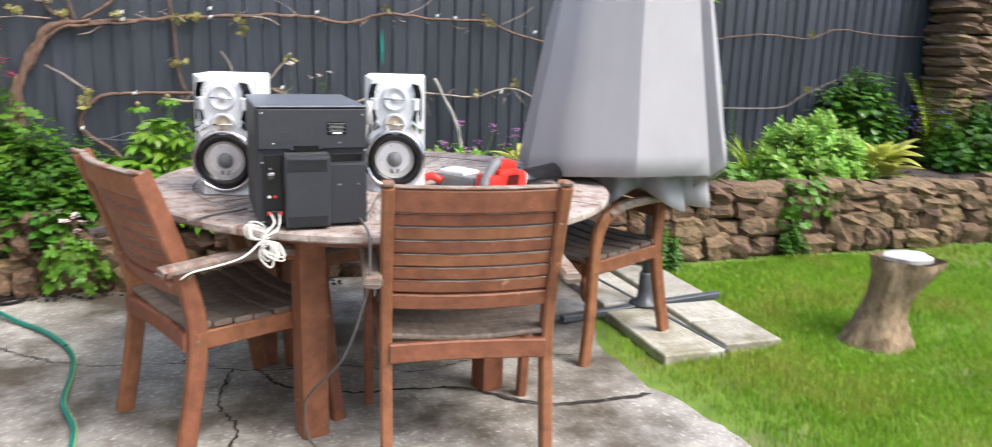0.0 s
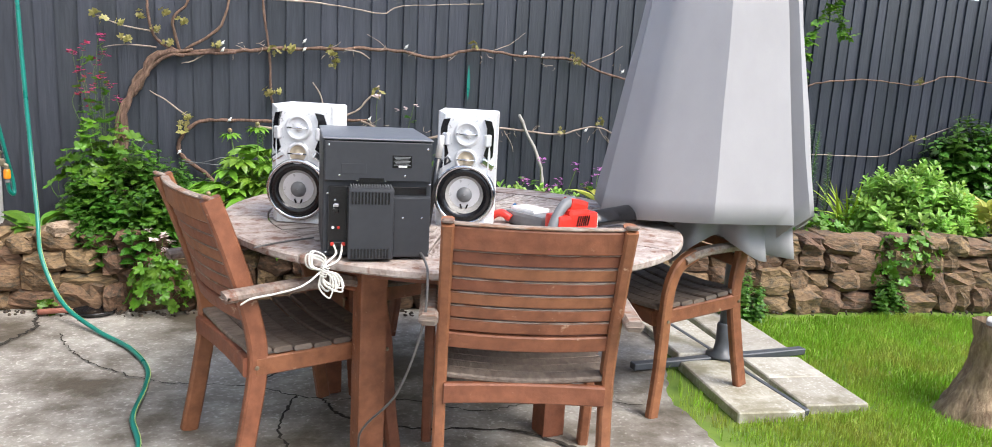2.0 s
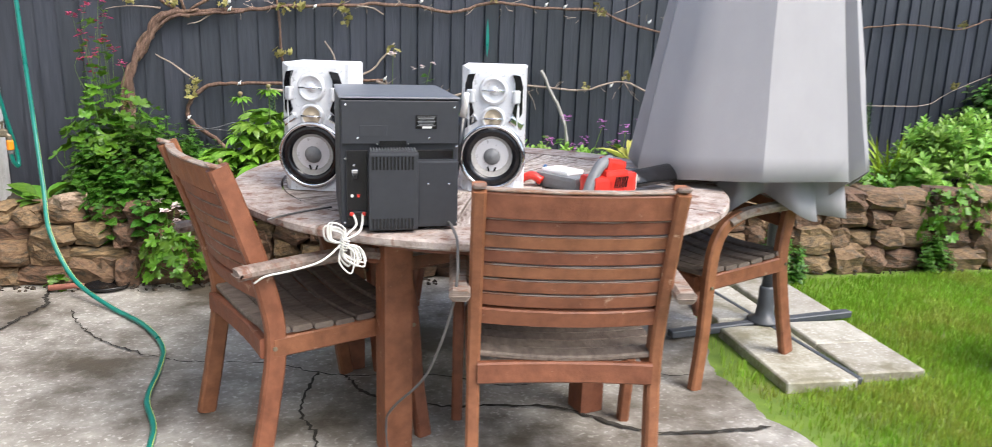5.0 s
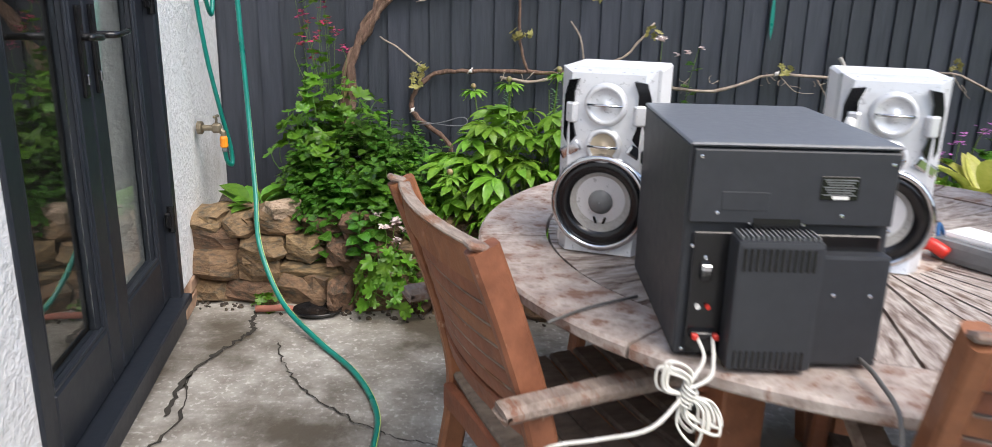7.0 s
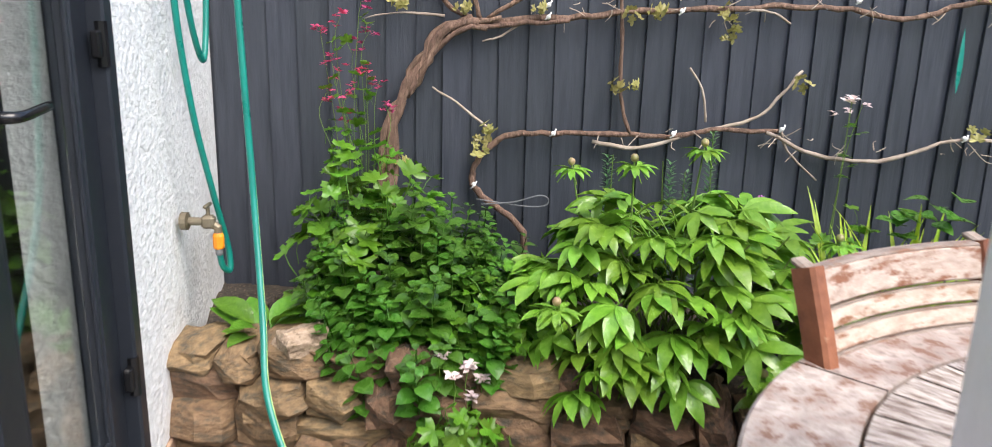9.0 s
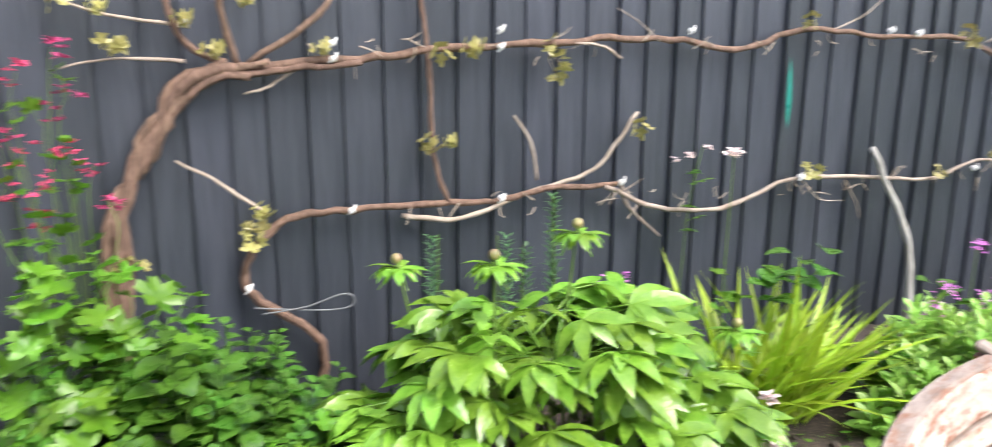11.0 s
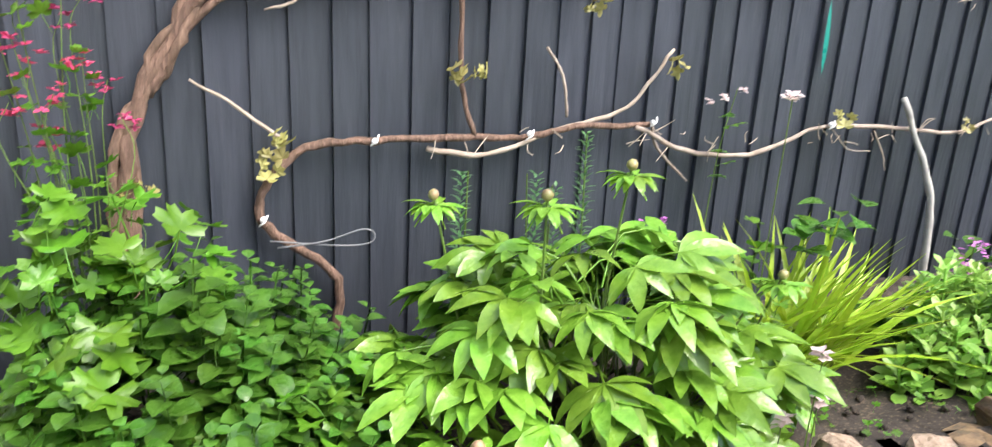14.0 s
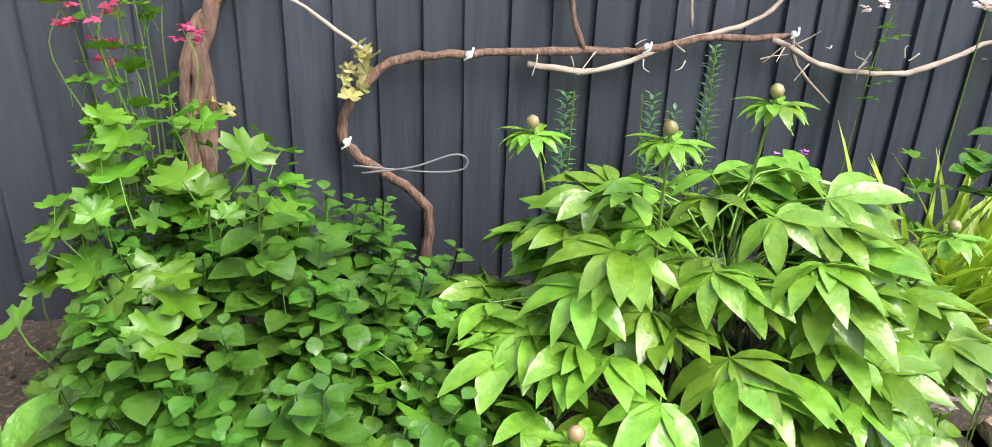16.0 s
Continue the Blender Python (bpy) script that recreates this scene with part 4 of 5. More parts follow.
for i in range(9):
    t = i / 8
    row = []
    for j in range(96):
        a = 2 * math.pi * j / 96
        hem = 0.645 + 0.05 * math.sin(a * 3 + 1.0) + 0.03 * math.sin(a * 5)
        z = hem + (1.1 - hem) * t
        r = (0.28 - 0.08 * t) * (1 + 0.20 * math.sin(a * 7 + 0.8 * t) * (1 - 0.4 * t) + 0.07 * math.sin(13 * a))
        row.append(bm.verts.new((cx * 0.8 + r * math.cos(a), cy * 0.9 - 0.03 + r * math.sin(a), z)))
    grid_.append(row)
for a, b in zip(grid_, grid_[1:]):
    for j in range(96):
        bm.faces.new((a[j], a[(j + 1) % 96], b[(j + 1) % 96], b[j]))
inn = part("inner_fold", bm, M_CLOTH, par, "crumpled inner folds of the canopy", smooth=True)
sol = inn.modifiers.new("thickness", "SOLIDIFY")
sol.thickness = 0.003
bm = bmesh.new()
lathe(bm, [(0.04, 2.40), (0.03, 2.47), (0.012, 2.5), (0.02, 2.56), (0.004, 2.585)], 14)
part("finial", bm, M_STEEL, par, smooth=True)

for x0, x1, y0, y1 in ((1.693, 1.988, 3.017, 3.596), (2.025, 2.320, 3.051, 3.592), (1.781, 2.071, 3.673, 4.320), (2.113, 2.398, 3.669, 4.354)):
    s = thing("paving_slab", "buff concrete paving slab weighing down the parasol base", "slab", pose((x0 + x1) / 2, (y0 + y1) / 2, 0, U(-0.5, 0.5), U(-0.6, 0.6), -5 + U(-1, 1)), "slabs round the parasol base")
    bm = bmesh.new()
    if x0 > 1.97 and y0 < 3.3:
        ysplit = 0.02
        box(bm, (x1 - x0, (y1 - y0) / 2 - ysplit - 0.003, 0.05), (0, (y1 - y0) / 4 + ysplit / 2, 0.008), bevel=0.006)
        part("piece", bm, M_SLAB, s)
        bm = bmesh.new()
        box(bm, (x1 - x0, (y1 - y0) / 2 + ysplit - 0.003, 0.05), (0, -(y1 - y0) / 4 + ysplit / 2, 0.006), (0.6, 0, 0.5), bevel=0.006)
        part("piece", bm, M_SLAB, s)
    else:
        box(bm, (x1 - x0, y1 - y0, 0.05), (0, 0, 0.008), bevel=0.006)
        part("piece", bm, M_SLAB, s)

# ---- tree stump ----
st = thing("tree_stump", "short barkless tree stump standing on the lawn", "stump", pose(2.80, 2.95, 0) @ Matrix.Diagonal((0.92, 0.92, 1, 1)))
bm = bmesh.new()
rows = []
for i in range(17):
    t = i / 16
    z = 0.40 * t
    row = []
    for j in range(40):
        a = 2 * math.pi * j / 40
        q = Vector((math.cos(a) * 1.4, math.sin(a) * 1.4, z * 4))
        r = (0.165 - 0.055 * math.sin(math.pi * min(1, t * 1.1)) + 0.012 * (1 - t) ** 3) * (1 + 0.32 * noise.noise(q) + 0.18 * noise.noise(q * 3.1) + 0.08 * noise.noise(q * 8))
        row.append(bm.verts.new((r * math.cos(a) + 0.05 * t - 0.03, r * 0.85 * math.sin(a) - 0.06 * t, z - 0.015 * (i == 0))))
    rows.append(row)
for a, b in zip(rows, rows[1:]):
    for j in range(40):
        bm.faces.new((a[j], a[(j + 1) % 40], b[(j + 1) % 40], b[j]))
part("trunk", bm, M_STUMP, st, smooth=True)
bm = bmesh.new()
cap = []
for zz, k in ((0.396, 1.02), (0.412, 1.03), (0.415, 0.99)):
    cap.append([bm.verts.new(((v[0] - 0.02) * k + 0.02, (v[1] + 0.06) * k - 0.06, zz)) for v in [(0.118 * math.cos(2 * math.pi * j / 40) * (1 + 0.12 * math.sin(3 * j / 40 * 6.28) + 0.05 * math.sin(7 * j / 40 * 6.28)) + 0.03, 0.10 * math.sin(2 * math.pi * j / 40) - 0.065) for j in range(40)]])
for a, b in zip(cap, cap[1:]):
    for j in range(40):
        bm.faces.new((a[j], a[(j + 1) % 40], b[(j + 1) % 40], b[j]))
bm.faces.new(cap[-1])
part("sawn_top", bm, M_CUT, st, "pale grey sawn top")

# ---- hose, tap, riddle ----
hose = thing("garden_hose", "green hose with yellow stripe, hanging down to the patio", "hose")
line = spline([(-1.33, 5.1, 2.05), (-1.315, 5.06, 1.6), (-1.3, 5.04, 1.2), (-1.275, 5, 0.8), (-1.225, 4.86, 0.47), (-1.179, 4.714, 0.28), (-1.065, 4.579, 0.09), (-0.882, 4.368, 0.02), (-0.703, 4.118, 0.014), (-0.596, 3.859, 0.014), (-0.577, 3.639, 0.014), (-0.582, 3.382, 0.014), (-0.528, 3.105, 0.014), (-0.581, 2.667, 0.014), (-0.882, 2.098, 0.014), (-1.292, 1.341, 0.014)], 12)
bm = bmesh.new()
tube(bm, line, 0.0105, n=10)
part("tube", bm, M_HOSE, hose, smooth=True)
bm = bmesh.new()
tube(bm, [p + Vector((0.0078, 0.0, 0.0060)) for p in line], 0.0018, n=6)
part("stripe", bm, M_STRIPE, hose, "pale yellow stripe", smooth=True)
bm = bmesh.new()
tube(bm, spline([(-1.44, 5.0, 2.0), (-1.43, 4.92, 1.6), (-1.43, 4.90, 1.35), (-1.42, 4.95, 1.05), (-1.405, 5.03, 0.80), (-1.39, 5.09, 0.62), (-1.385, 5.085, 0.54), (-1.395, 5.05, 0.56), (-1.40, 5.035, 0.62)], 10), 0.0095, n=10)
tube(bm, spline([(-1.46, 5.0, 1.9), (-1.455, 5.05, 1.4), (-1.45, 5.13, 1.19), (-1.455, 5.2, 1.25), (-1.46, 5.27, 1.6), (-1.47, 5.3, 1.9)], 8), 0.0095, n=10)
part("hanging_loop", bm, M_HOSE, hose, smooth=True)
tap = thing("garden_tap", "old brass tap on the white wall with orange hose connector", "tap", pose(-1.47, 5.02, 0.71))
bm = bmesh.new()
lathe(bm, [(0.028, -0.03), (0.028, -0.012), (0.013, -0.008), (0.013, 0.05)], 12, pose(0.0, 0, 0, 0, 90, 0))
box(bm, (0.04, 0.035, 0.04), (0.05, 0, 0), bevel=0.008)
tube(bm, [(0.05, 0, 0.0), (0.075, 0.005, -0.02), (0.075, 0.005, -0.035)], 0.013, n=10)
part("body", bm, M_BRASS, tap)
bm = bmesh.new()
tube(bm, [(0.05, 0, 0.015), (0.05, 0, 0.045)], 0.006, n=8)
box(bm, (0.012, 0.055, 0.012), (0.05, 0, 0.05), bevel=0.004)
part("handle", bm, M_BRASS, tap)
bm = bmesh.new()
lathe(bm, [(0.014, -0.085), (0.017, -0.08), (0.017, -0.045), (0.013, -0.035)], 12, pose(0.075, 0.005, 0))
part("connector", bm, M_ORANGE, tap, "orange plastic connector")
bm = bmesh.new()
lathe(bm, [(0.010, -0.105), (0.012, -0.1), (0.012, -0.086), (0.009, -0.084)], 10, pose(0.075, 0.005, 0))
part("grip_ring", bm, M_GREY, tap)
bm = bmesh.new()
pan = thing("hand_shovel", "rusty round-bladed hand tool with red wooden handle on the ground", "garden tool", pose(-0.945, 4.672, 0.006, 0, 0, 4))
lathe(bm, [(0.001, 0.004), (0.08, 0.006), (0.098, 0.02), (0.102, 0.022), (0.098, 0.012), (0.08, 0.0), (0.001, 0.0)], 28, Matrix.Diagonal((1, 0.8, 1, 1)), caps=False)
part("blade", bm, M_BLACK, pan, "dark round blade", smooth=True)
bm = bmesh.new()
tube(bm, [(-0.10, 0, 0.02), (-0.14, 0, 0.024), (-0.25, 0, 0.02)], 0.012, 0.015, 9)
part("handle", bm, mat("faded_red_handle", (0.30, 0.10, 0.07), (0.42, 0.17, 0.12), 12, 0.7, 0.3), pan, "faded red handle", smooth=True)


# ---- vines on the fence ----
YV = 5.655


def vine_pts(pts, y=YV, sway=0.008):
    return [Vector((x, y - sway * (1 + math.sin(i * 1.9 + x * 3)), z)) for i, (x, z) in enumerate(pts)]


def knobbly(bm, pts, r0, r1, n=7, k=5):
    line = [p + Vector((U(-1, 1), U(-0.6, 0.6), U(-1, 1))) * r0 * 0.35 for p in spline(pts, k)]
    tube(bm, line, r0, r1, n, wobble=0.16)


vine = thing("grape_vine", "old gnarled grape vine trained along the dark fence, almost leafless", "vine")
for pts, r0, r1 in (
    ([(-0.96, 0.314), (-0.947, 0.644), (-0.942, 0.867), (-0.907, 1.013), (-0.833, 1.169), (-0.738, 1.278), (-0.622, 1.315)], 0.020, 0.015),
    ([(-0.998, 0.314), (-0.986, 0.643), (-0.971, 0.876), (-0.926, 1.003), (-0.85, 1.072), (-0.813, 1.15), (-0.748, 1.268), (-0.651, 1.329)], 0.014, 0.011),
    ([(-0.962, 0.45), (-0.923, 0.838), (-0.93, 0.983), (-0.842, 1.13), (-0.767, 1.287), (-0.592, 1.291)], 0.013, 0.010),
    ([(-0.955, 0.547), (-0.962, 0.886), (-0.888, 1.033), (-0.862, 1.15), (-0.709, 1.269), (-0.544, 1.331)], 0.011, 0.009),
    ([(-0.888, 1.033), (-0.804, 1.18), (-0.689, 1.279), (-0.494, 1.308), (-0.298, 1.321)], 0.014, 0.008),
):
    bm = bmesh.new()
    knobbly(bm, vine_pts(pts, YV - 0.02), r0, r1, 9)
    part("trunk", bm, M_BARK, vine, "shaggy brown trunk", smooth=True)
for pts, r0, r1, m_ in (
    ([(-0.651, 1.304), (-0.446, 1.323), (-0.258, 1.337), (-0.04, 1.361), (0.251, 1.377), (0.464, 1.392), (0.709, 1.387), (0.946, 1.362), (1.175, 1.427), (1.51, 1.404), (1.865, 1.403), (2.148, 1.309), (2.541, 1.259), (3.057, 1.259), (3.622, 1.28), (3.868, 1.347), (4.313, 1.387), (4.721, 1.365), (5.018, 1.444), (5.444, 1.422), (6.25, 1.407)], 0.016, 0.006, M_BARK),
    ([(-0.45, 0.354), (-0.433, 0.511), (-0.493, 0.589), (-0.621, 0.685), (-0.641, 0.753), (-0.604, 0.832), (-0.517, 0.896), (-0.341, 0.913), (-0.084, 0.917), (0.095, 0.909), (0.255, 0.941), (0.507, 0.94)], 0.017, 0.012, M_BARK),
    ([(0.457, 0.939), (0.65, 0.857), (0.895, 0.84), (1.185, 0.924), (1.561, 0.909), (1.806, 0.894), (2.094, 0.953), (2.36, 0.849), (2.668, 0.845), (3.175, 0.842), (3.615, 0.818), (4.059, 0.803), (4.53, 0.81), (4.747, 0.917), (5.154, 1.06)], 0.011, 0.004, M_PALE),
    ([(-0.193, 0.886), (-0.014, 0.868), (0.195, 0.93), (0.396, 0.983), (0.486, 1.064), (0.567, 1.165)], 0.010, 0.007, M_PALE),
    ([(0.224, 0.971), (0.203, 1.089), (0.152, 1.167)], 0.006, 0.005, M_PALE),
    ([(-0.146, 1.881), (-0.142, 1.586), (-0.109, 1.34), (-0.096, 1.064), (-0.055, 0.917)], 0.009, 0.010, M_BARK),
    ([(-0.566, 0.91), (-0.685, 1.006), (-0.792, 1.073)], 0.008, 0.004, M_PALE),
    ([(0.507, 0.945), (0.548, 0.866), (0.671, 0.757)], 0.008, 0.005, M_PALE),
    ([(-0.641, 1.31), (-0.76, 1.395), (-0.793, 1.589), (-0.817, 1.861)], 0.013, 0.008, M_BARK),
    ([(-0.622, 1.32), (-0.654, 1.495), (-0.568, 1.604), (-0.503, 1.87)], 0.012, 0.007, M_BARK),
    ([(-0.593, 1.32), (-0.408, 1.451), (-0.341, 1.62), (-0.305, 1.876)], 0.012, 0.008, M_BARK),
    ([(-0.749, 1.327), (-0.923, 1.333), (-1.038, 1.311)], 0.007, 0.003, M_PALE),
    ([(-0.731, 1.415), (-0.916, 1.44), (-1.081, 1.494)], 0.007, 0.003, M_PALE),
    ([(-0.302, 1.65), (0.098, 1.651), (0.34, 1.637), (0.575, 1.613), (0.698, 1.666), (1.227, 1.721)], 0.008, 0.004, M_PALE),
    ([(-0.446, 1.323), (-0.543, 1.263), (-0.611, 1.242)], 0.006, 0.004, M_PALE),
    ([(0.302, 1.378), (0.423, 1.371), (0.505, 1.333)], 0.007, 0.006, M_PALE),
    ([(2.094, 0.953), (2.144, 0.883), (2.214, 0.825)], 0.003, 0.002, M_PALE),
    ([(1.226, 0.915), (1.309, 0.845), (1.403, 0.836)], 0.003, 0.002, M_PALE),
    ([(1.414, 0.907), (1.466, 0.827), (1.487, 0.766)], 0.004, 0.002, M_PALE),
    ([(1.992, 1.386), (2.137, 1.451), (2.231, 1.514)], 0.004, 0.003, M_PALE),
    ([(1.279, 1.42), (1.416, 1.473), (1.521, 1.556)], 0.004, 0.002, M_PALE),
    ([(0.627, 1.385), (0.555, 1.444), (0.484, 1.482)], 0.003, 0.002, M_PALE),
    ([(2.531, 1.258), (2.658, 1.2), (2.745, 1.1)], 0.003, 0.002, M_PALE),
):
    bm = bmesh.new()
    knobbly(bm, vine_pts(pts), r0 * 0.8, r1 * 0.75, 7)
    part("cane", bm, m_, vine, smooth=True)
bm = bmesh.new()
for i in range(90):
    zz = random.choice((1.36, 0.90))
    x = U(-0.5, 2.6)
    p = Vector((x, YV - 0.015, zz + U(-0.03, 0.03)))
    d = Vector((U(-1, 1), U(-0.5, 0.1), U(-1, 0.8)))
    tube(bm, spline([p, p + d * 0.03 + Vector((U(-0.01, 0.01), 0, U(-0.01, 0.01))), p + d * U(0.04, 0.07)], 3), 0.0025, 0.001, 5)
tagged(part("dry_tendrils", bm, M_PALE, vine, "dry tendrils and twig stubs"), kind="stuff")
YOUNGS = []
for k in range(3):
    bm = bmesh.new()
    for j in range(4):
        lobed(bm, U(0.016, 0.028), pose(U(-0.025, 0.025), U(-0.02, 0), U(-0.025, 0.025), U(30, 100), U(-40, 40), U(0, 360)), 5, 0.4, 15)
    YOUNGS.append(to_mesh("leaf_tuft", bm, M_YOUNG))
for x, z in ((-0.605, 0.89), (-0.586, 0.92), (-0.624, 0.851), (-0.116, 1.084), (-0.047, 1.095), (0.251, 1.348), (0.292, 1.309), (0.272, 1.279), (1.175, 1.457), (1.865, 1.423), (1.895, 1.383), (0.557, 1.125), (1.226, 0.955), (1.806, 0.925), (2.094, 0.983), (2.34, 0.869), (-0.741, 1.424), (-0.595, 1.476), (-0.935, 1.449), (-0.839, 1.5), (-0.694, 1.523), (-1.032, 1.486), (-0.397, 1.354), (-0.904, 1.353), (-0.08, 1.351), (4.72, 1.396), (4.746, 0.948), (2.529, 1.299), (-0.941, 0.799), (-0.903, 0.819), (-0.671, 1.348), (0.02, 1.353)):
    piece("leaf_tuft", random.choice(YOUNGS), vine, pose(x, YV - 0.035, z, U(-20, 20), U(-60, 60), U(-20, 20)) @ Matrix.Scale(U(0.8, 1.3), 4))
ties = thing("vine_ties", "white plastic ties and nails holding the vine to the fence", "tie", kind="stuff")
bm = bmesh.new()
for x, z in ((-0.341, 0.918), (0.105, 0.924), (0.507, 0.955), (1.195, 0.934), (-0.631, 0.714), (-0.377, 1.374), (-0.377, 1.335), (0.1, 1.414), (0.1, 1.364), (0.73, 1.418), (1.521, 1.425), (1.647, 1.417), (2.234, 1.342), (-0.741, 1.424), (2.339, 0.889), (1.995, 0.93)):
    lathe(bm, [(0.006, 0.0), (0.009, 0.006), (0.009, 0.012), (0.004, 0.016)], 8, pose(x, YV - 0.02, z, 90 + U(-20, 20), 0, 0))
    tube(bm, spline([(x - 0.012, YV - 0.035, z - 0.012), (x, YV - 0.045, z), (x + 0.01, YV - 0.03, z + 0.014)], 3), 0.003, n=5)
part("ties", bm, M_WHITE, ties)
wire = thing("garden_wire", "loop of thin grey garden wire sticking out from the vine", "wire")
bm = bmesh.new()
tube(bm, spline([(-0.62, 5.6, 0.666), (-0.445, 5.58, 0.648), (-0.367, 5.57, 0.653), (-0.353, 5.57, 0.678), (-0.387, 5.57, 0.692), (-0.484, 5.58, 0.662), (-0.601, 5.6, 0.646)], 6), 0.0025, n=6)
part("loop", bm, M_GREY, wire, smooth=True)
stick = thing("bare_stick", "bent pale bare stick leaning on the fence", "stick")
bm = bmesh.new()
knobbly(bm, [(1.714, 5.58, 0.283), (1.684, 5.58, 0.587), (1.634, 5.6, 0.768), (1.509, 5.64, 1.02)], 0.014, 0.010, 8)
part("wood", bm, mat("grey_bare_wood", (0.30, 0.28, 0.25), (0.46, 0.44, 0.40), 20, 0.8, 0.5), stick, smooth=True)
rag = thing("green_tape", "strip of torn green tape caught between fence boards", "tape")
bm = bmesh.new()
leaf(bm, 0.24, 0.02, aim((1.159, 5.672, 1.095), (0.0, 0.01, 1)) @ pose(0, 0, 0, 0, 0, 0), 0.05, 0.1, 5)
part("strip", bm, M_HOSE, rag)


# ---- plants ----
def stem(bm, a, b, r=0.003, bend=0.02):
    a, b = Vector(a), Vector(b)
    mid = (a + b) / 2 + Vector((U(-bend, bend), U(-bend, bend), 0))
    tube(bm, [a, mid, b], r, r * 0.7, 5, caps=False)


# compound leaves of the peony: leaflets fanning from one stalk
PEONIES = []
for k in range(6):
    bm = bmesh.new()
    tube(bm, [(0, -0.10, -0.05), (0, -0.04, -0.005), (0, 0.02, 0)], 0.003, 0.002, 4, caps=False)
    n = (5, 6, 7, 7, 5, 6)[k]
    for j in range(n):
        a = -85 + 170 * j / (n - 1) + U(-8, 8)
        L = U(0.105, 0.155) * (1 - 0.25 * abs(a) / 90)
        leaf(bm, L, L * U(0.31, 0.40), pose(0, 0.02, 0, U(-12, 8), U(-18, 18), -a), U(0.35, 0.9), 0.28, 5, 0.48)
    PEONIES.append(to_mesh("leaf", bm, M_PEONY, smooth=True))
peony = thing("peony", "large bright green peony bush with round buds", "plant", pose(-0.009, 4.981, 0.265))
bm = bmesh.new()
for i in range(46):
    a = U(0, 6.28)
    stem(bm, (U(-0.12, 0.12), U(-0.1, 0.1), 0), (0.42 * math.cos(a) * U(0.3, 1), 0.30 * math.sin(a) * U(0.3, 1), U(0.25, 0.5)), 0.004, 0.03)
part("stems", bm, M_STEM, peony)
for i in range(300):
    a = U(0, 6.28)
    ph = math.acos(U(-0.05, 1.0)) * U(0.85, 1.0)
    sh = U(0.72, 1.05)
    p = Vector((0.50 * sh * math.sin(ph) * math.cos(a), 0.34 * sh * math.sin(ph) * math.sin(a), 0.06 + 0.50 * sh * math.cos(ph)))
    d = Vector((math.cos(a), math.sin(a), U(-0.35, 0.25) + 0.25 * math.cos(ph)))
    piece("leaf", random.choice(PEONIES), peony, aim(p, d, U(-25, 25), U(0.75, 1.12)))
for x, y, z in ((-0.33, 4.66, 0.66), (-0.10, 4.95, 0.99), (0.11, 5.0, 1.03), (0.53, 4.98, 0.76), (0.22, 4.64, 0.48), (-0.25, 5.2, 0.93)):
    bm = bmesh.new()
    stem(bm, (x * 0.7 - 0.06 + 0.02, (y - 5.02) * 0.6, 0.12), (x - 0.06, y - 5.02, z - 0.30), 0.004)
    st_ = part("bud_stalk", bm, M_STEM, peony)
    bm = bmesh.new()
    lathe(bm, [(0.003, -0.012), (0.009, -0.008), (0.0125, 0.0), (0.010, 0.008), (0.003, 0.013)], 12, pose(x - 0.06, y - 5.02, z - 0.30, U(-20, 20), U(-20, 20), 0))
    part("bud", bm, M_BUD, st_, "round tight bud", smooth=True)
    for j in range(4):
        piece("bud_leaf", PEONIES[4], st_, aim((x - 0.06, y - 5.02, z - 0.325), (math.cos(j * 1.6 + 0.3), math.sin(j * 1.6 + 0.3), 0.25), 0, 0.55))

MINTS = []
for k in range(5):
    bm = bmesh.new()
    tube(bm, [(0, 0, -0.12), (U(-0.01, 0.01), U(-0.01, 0.01), 0), (U(-0.01, 0.01), U(-0.01, 0.01), 0.12)], 0.0028, 0.0015, 4, caps=False)
    for j in range(7):
        z = -0.06 + 0.03 * j
        s = (0.060, 0.070, 0.074, 0.070, 0.06, 0.045, 0.028)[j]
        for h in (0, 180):
            m_ = pose(0, 0, z, 0, 0, 90 * (j % 2) + h + U(-20, 20)) @ pose(0, 0.0026, 0, U(0, 30) + (10 if j > 4 else 0), 0, 0)
            leaf(bm, s * U(0.9, 1.1), s * 0.80, m_, U(0.2, 0.6), 0.3, 4, 0.45)
    bmesh.ops.remove_doubles(bm, verts=bm.verts[:], dist=0.0028)
    MINTS.append(to_mesh("sprig", bm, M_MINT, smooth=True))
LOBED = []
for k in range(4):
    bm = bmesh.new()
    lobed(bm, 0.045, pose(0, 0, 0), (5, 5, 7, 5)[k], (0.42, 0.5, 0.35, 0.45)[k], 30)
    tube(bm, [(0, 0.0, -0.001), (0, -0.02, -0.03), (0, -0.03, -0.07)], 0.0015, 0.0015, 4, caps=False)
    LOBED.append(to_mesh("leaf", bm, M_GERAN, smooth=True))


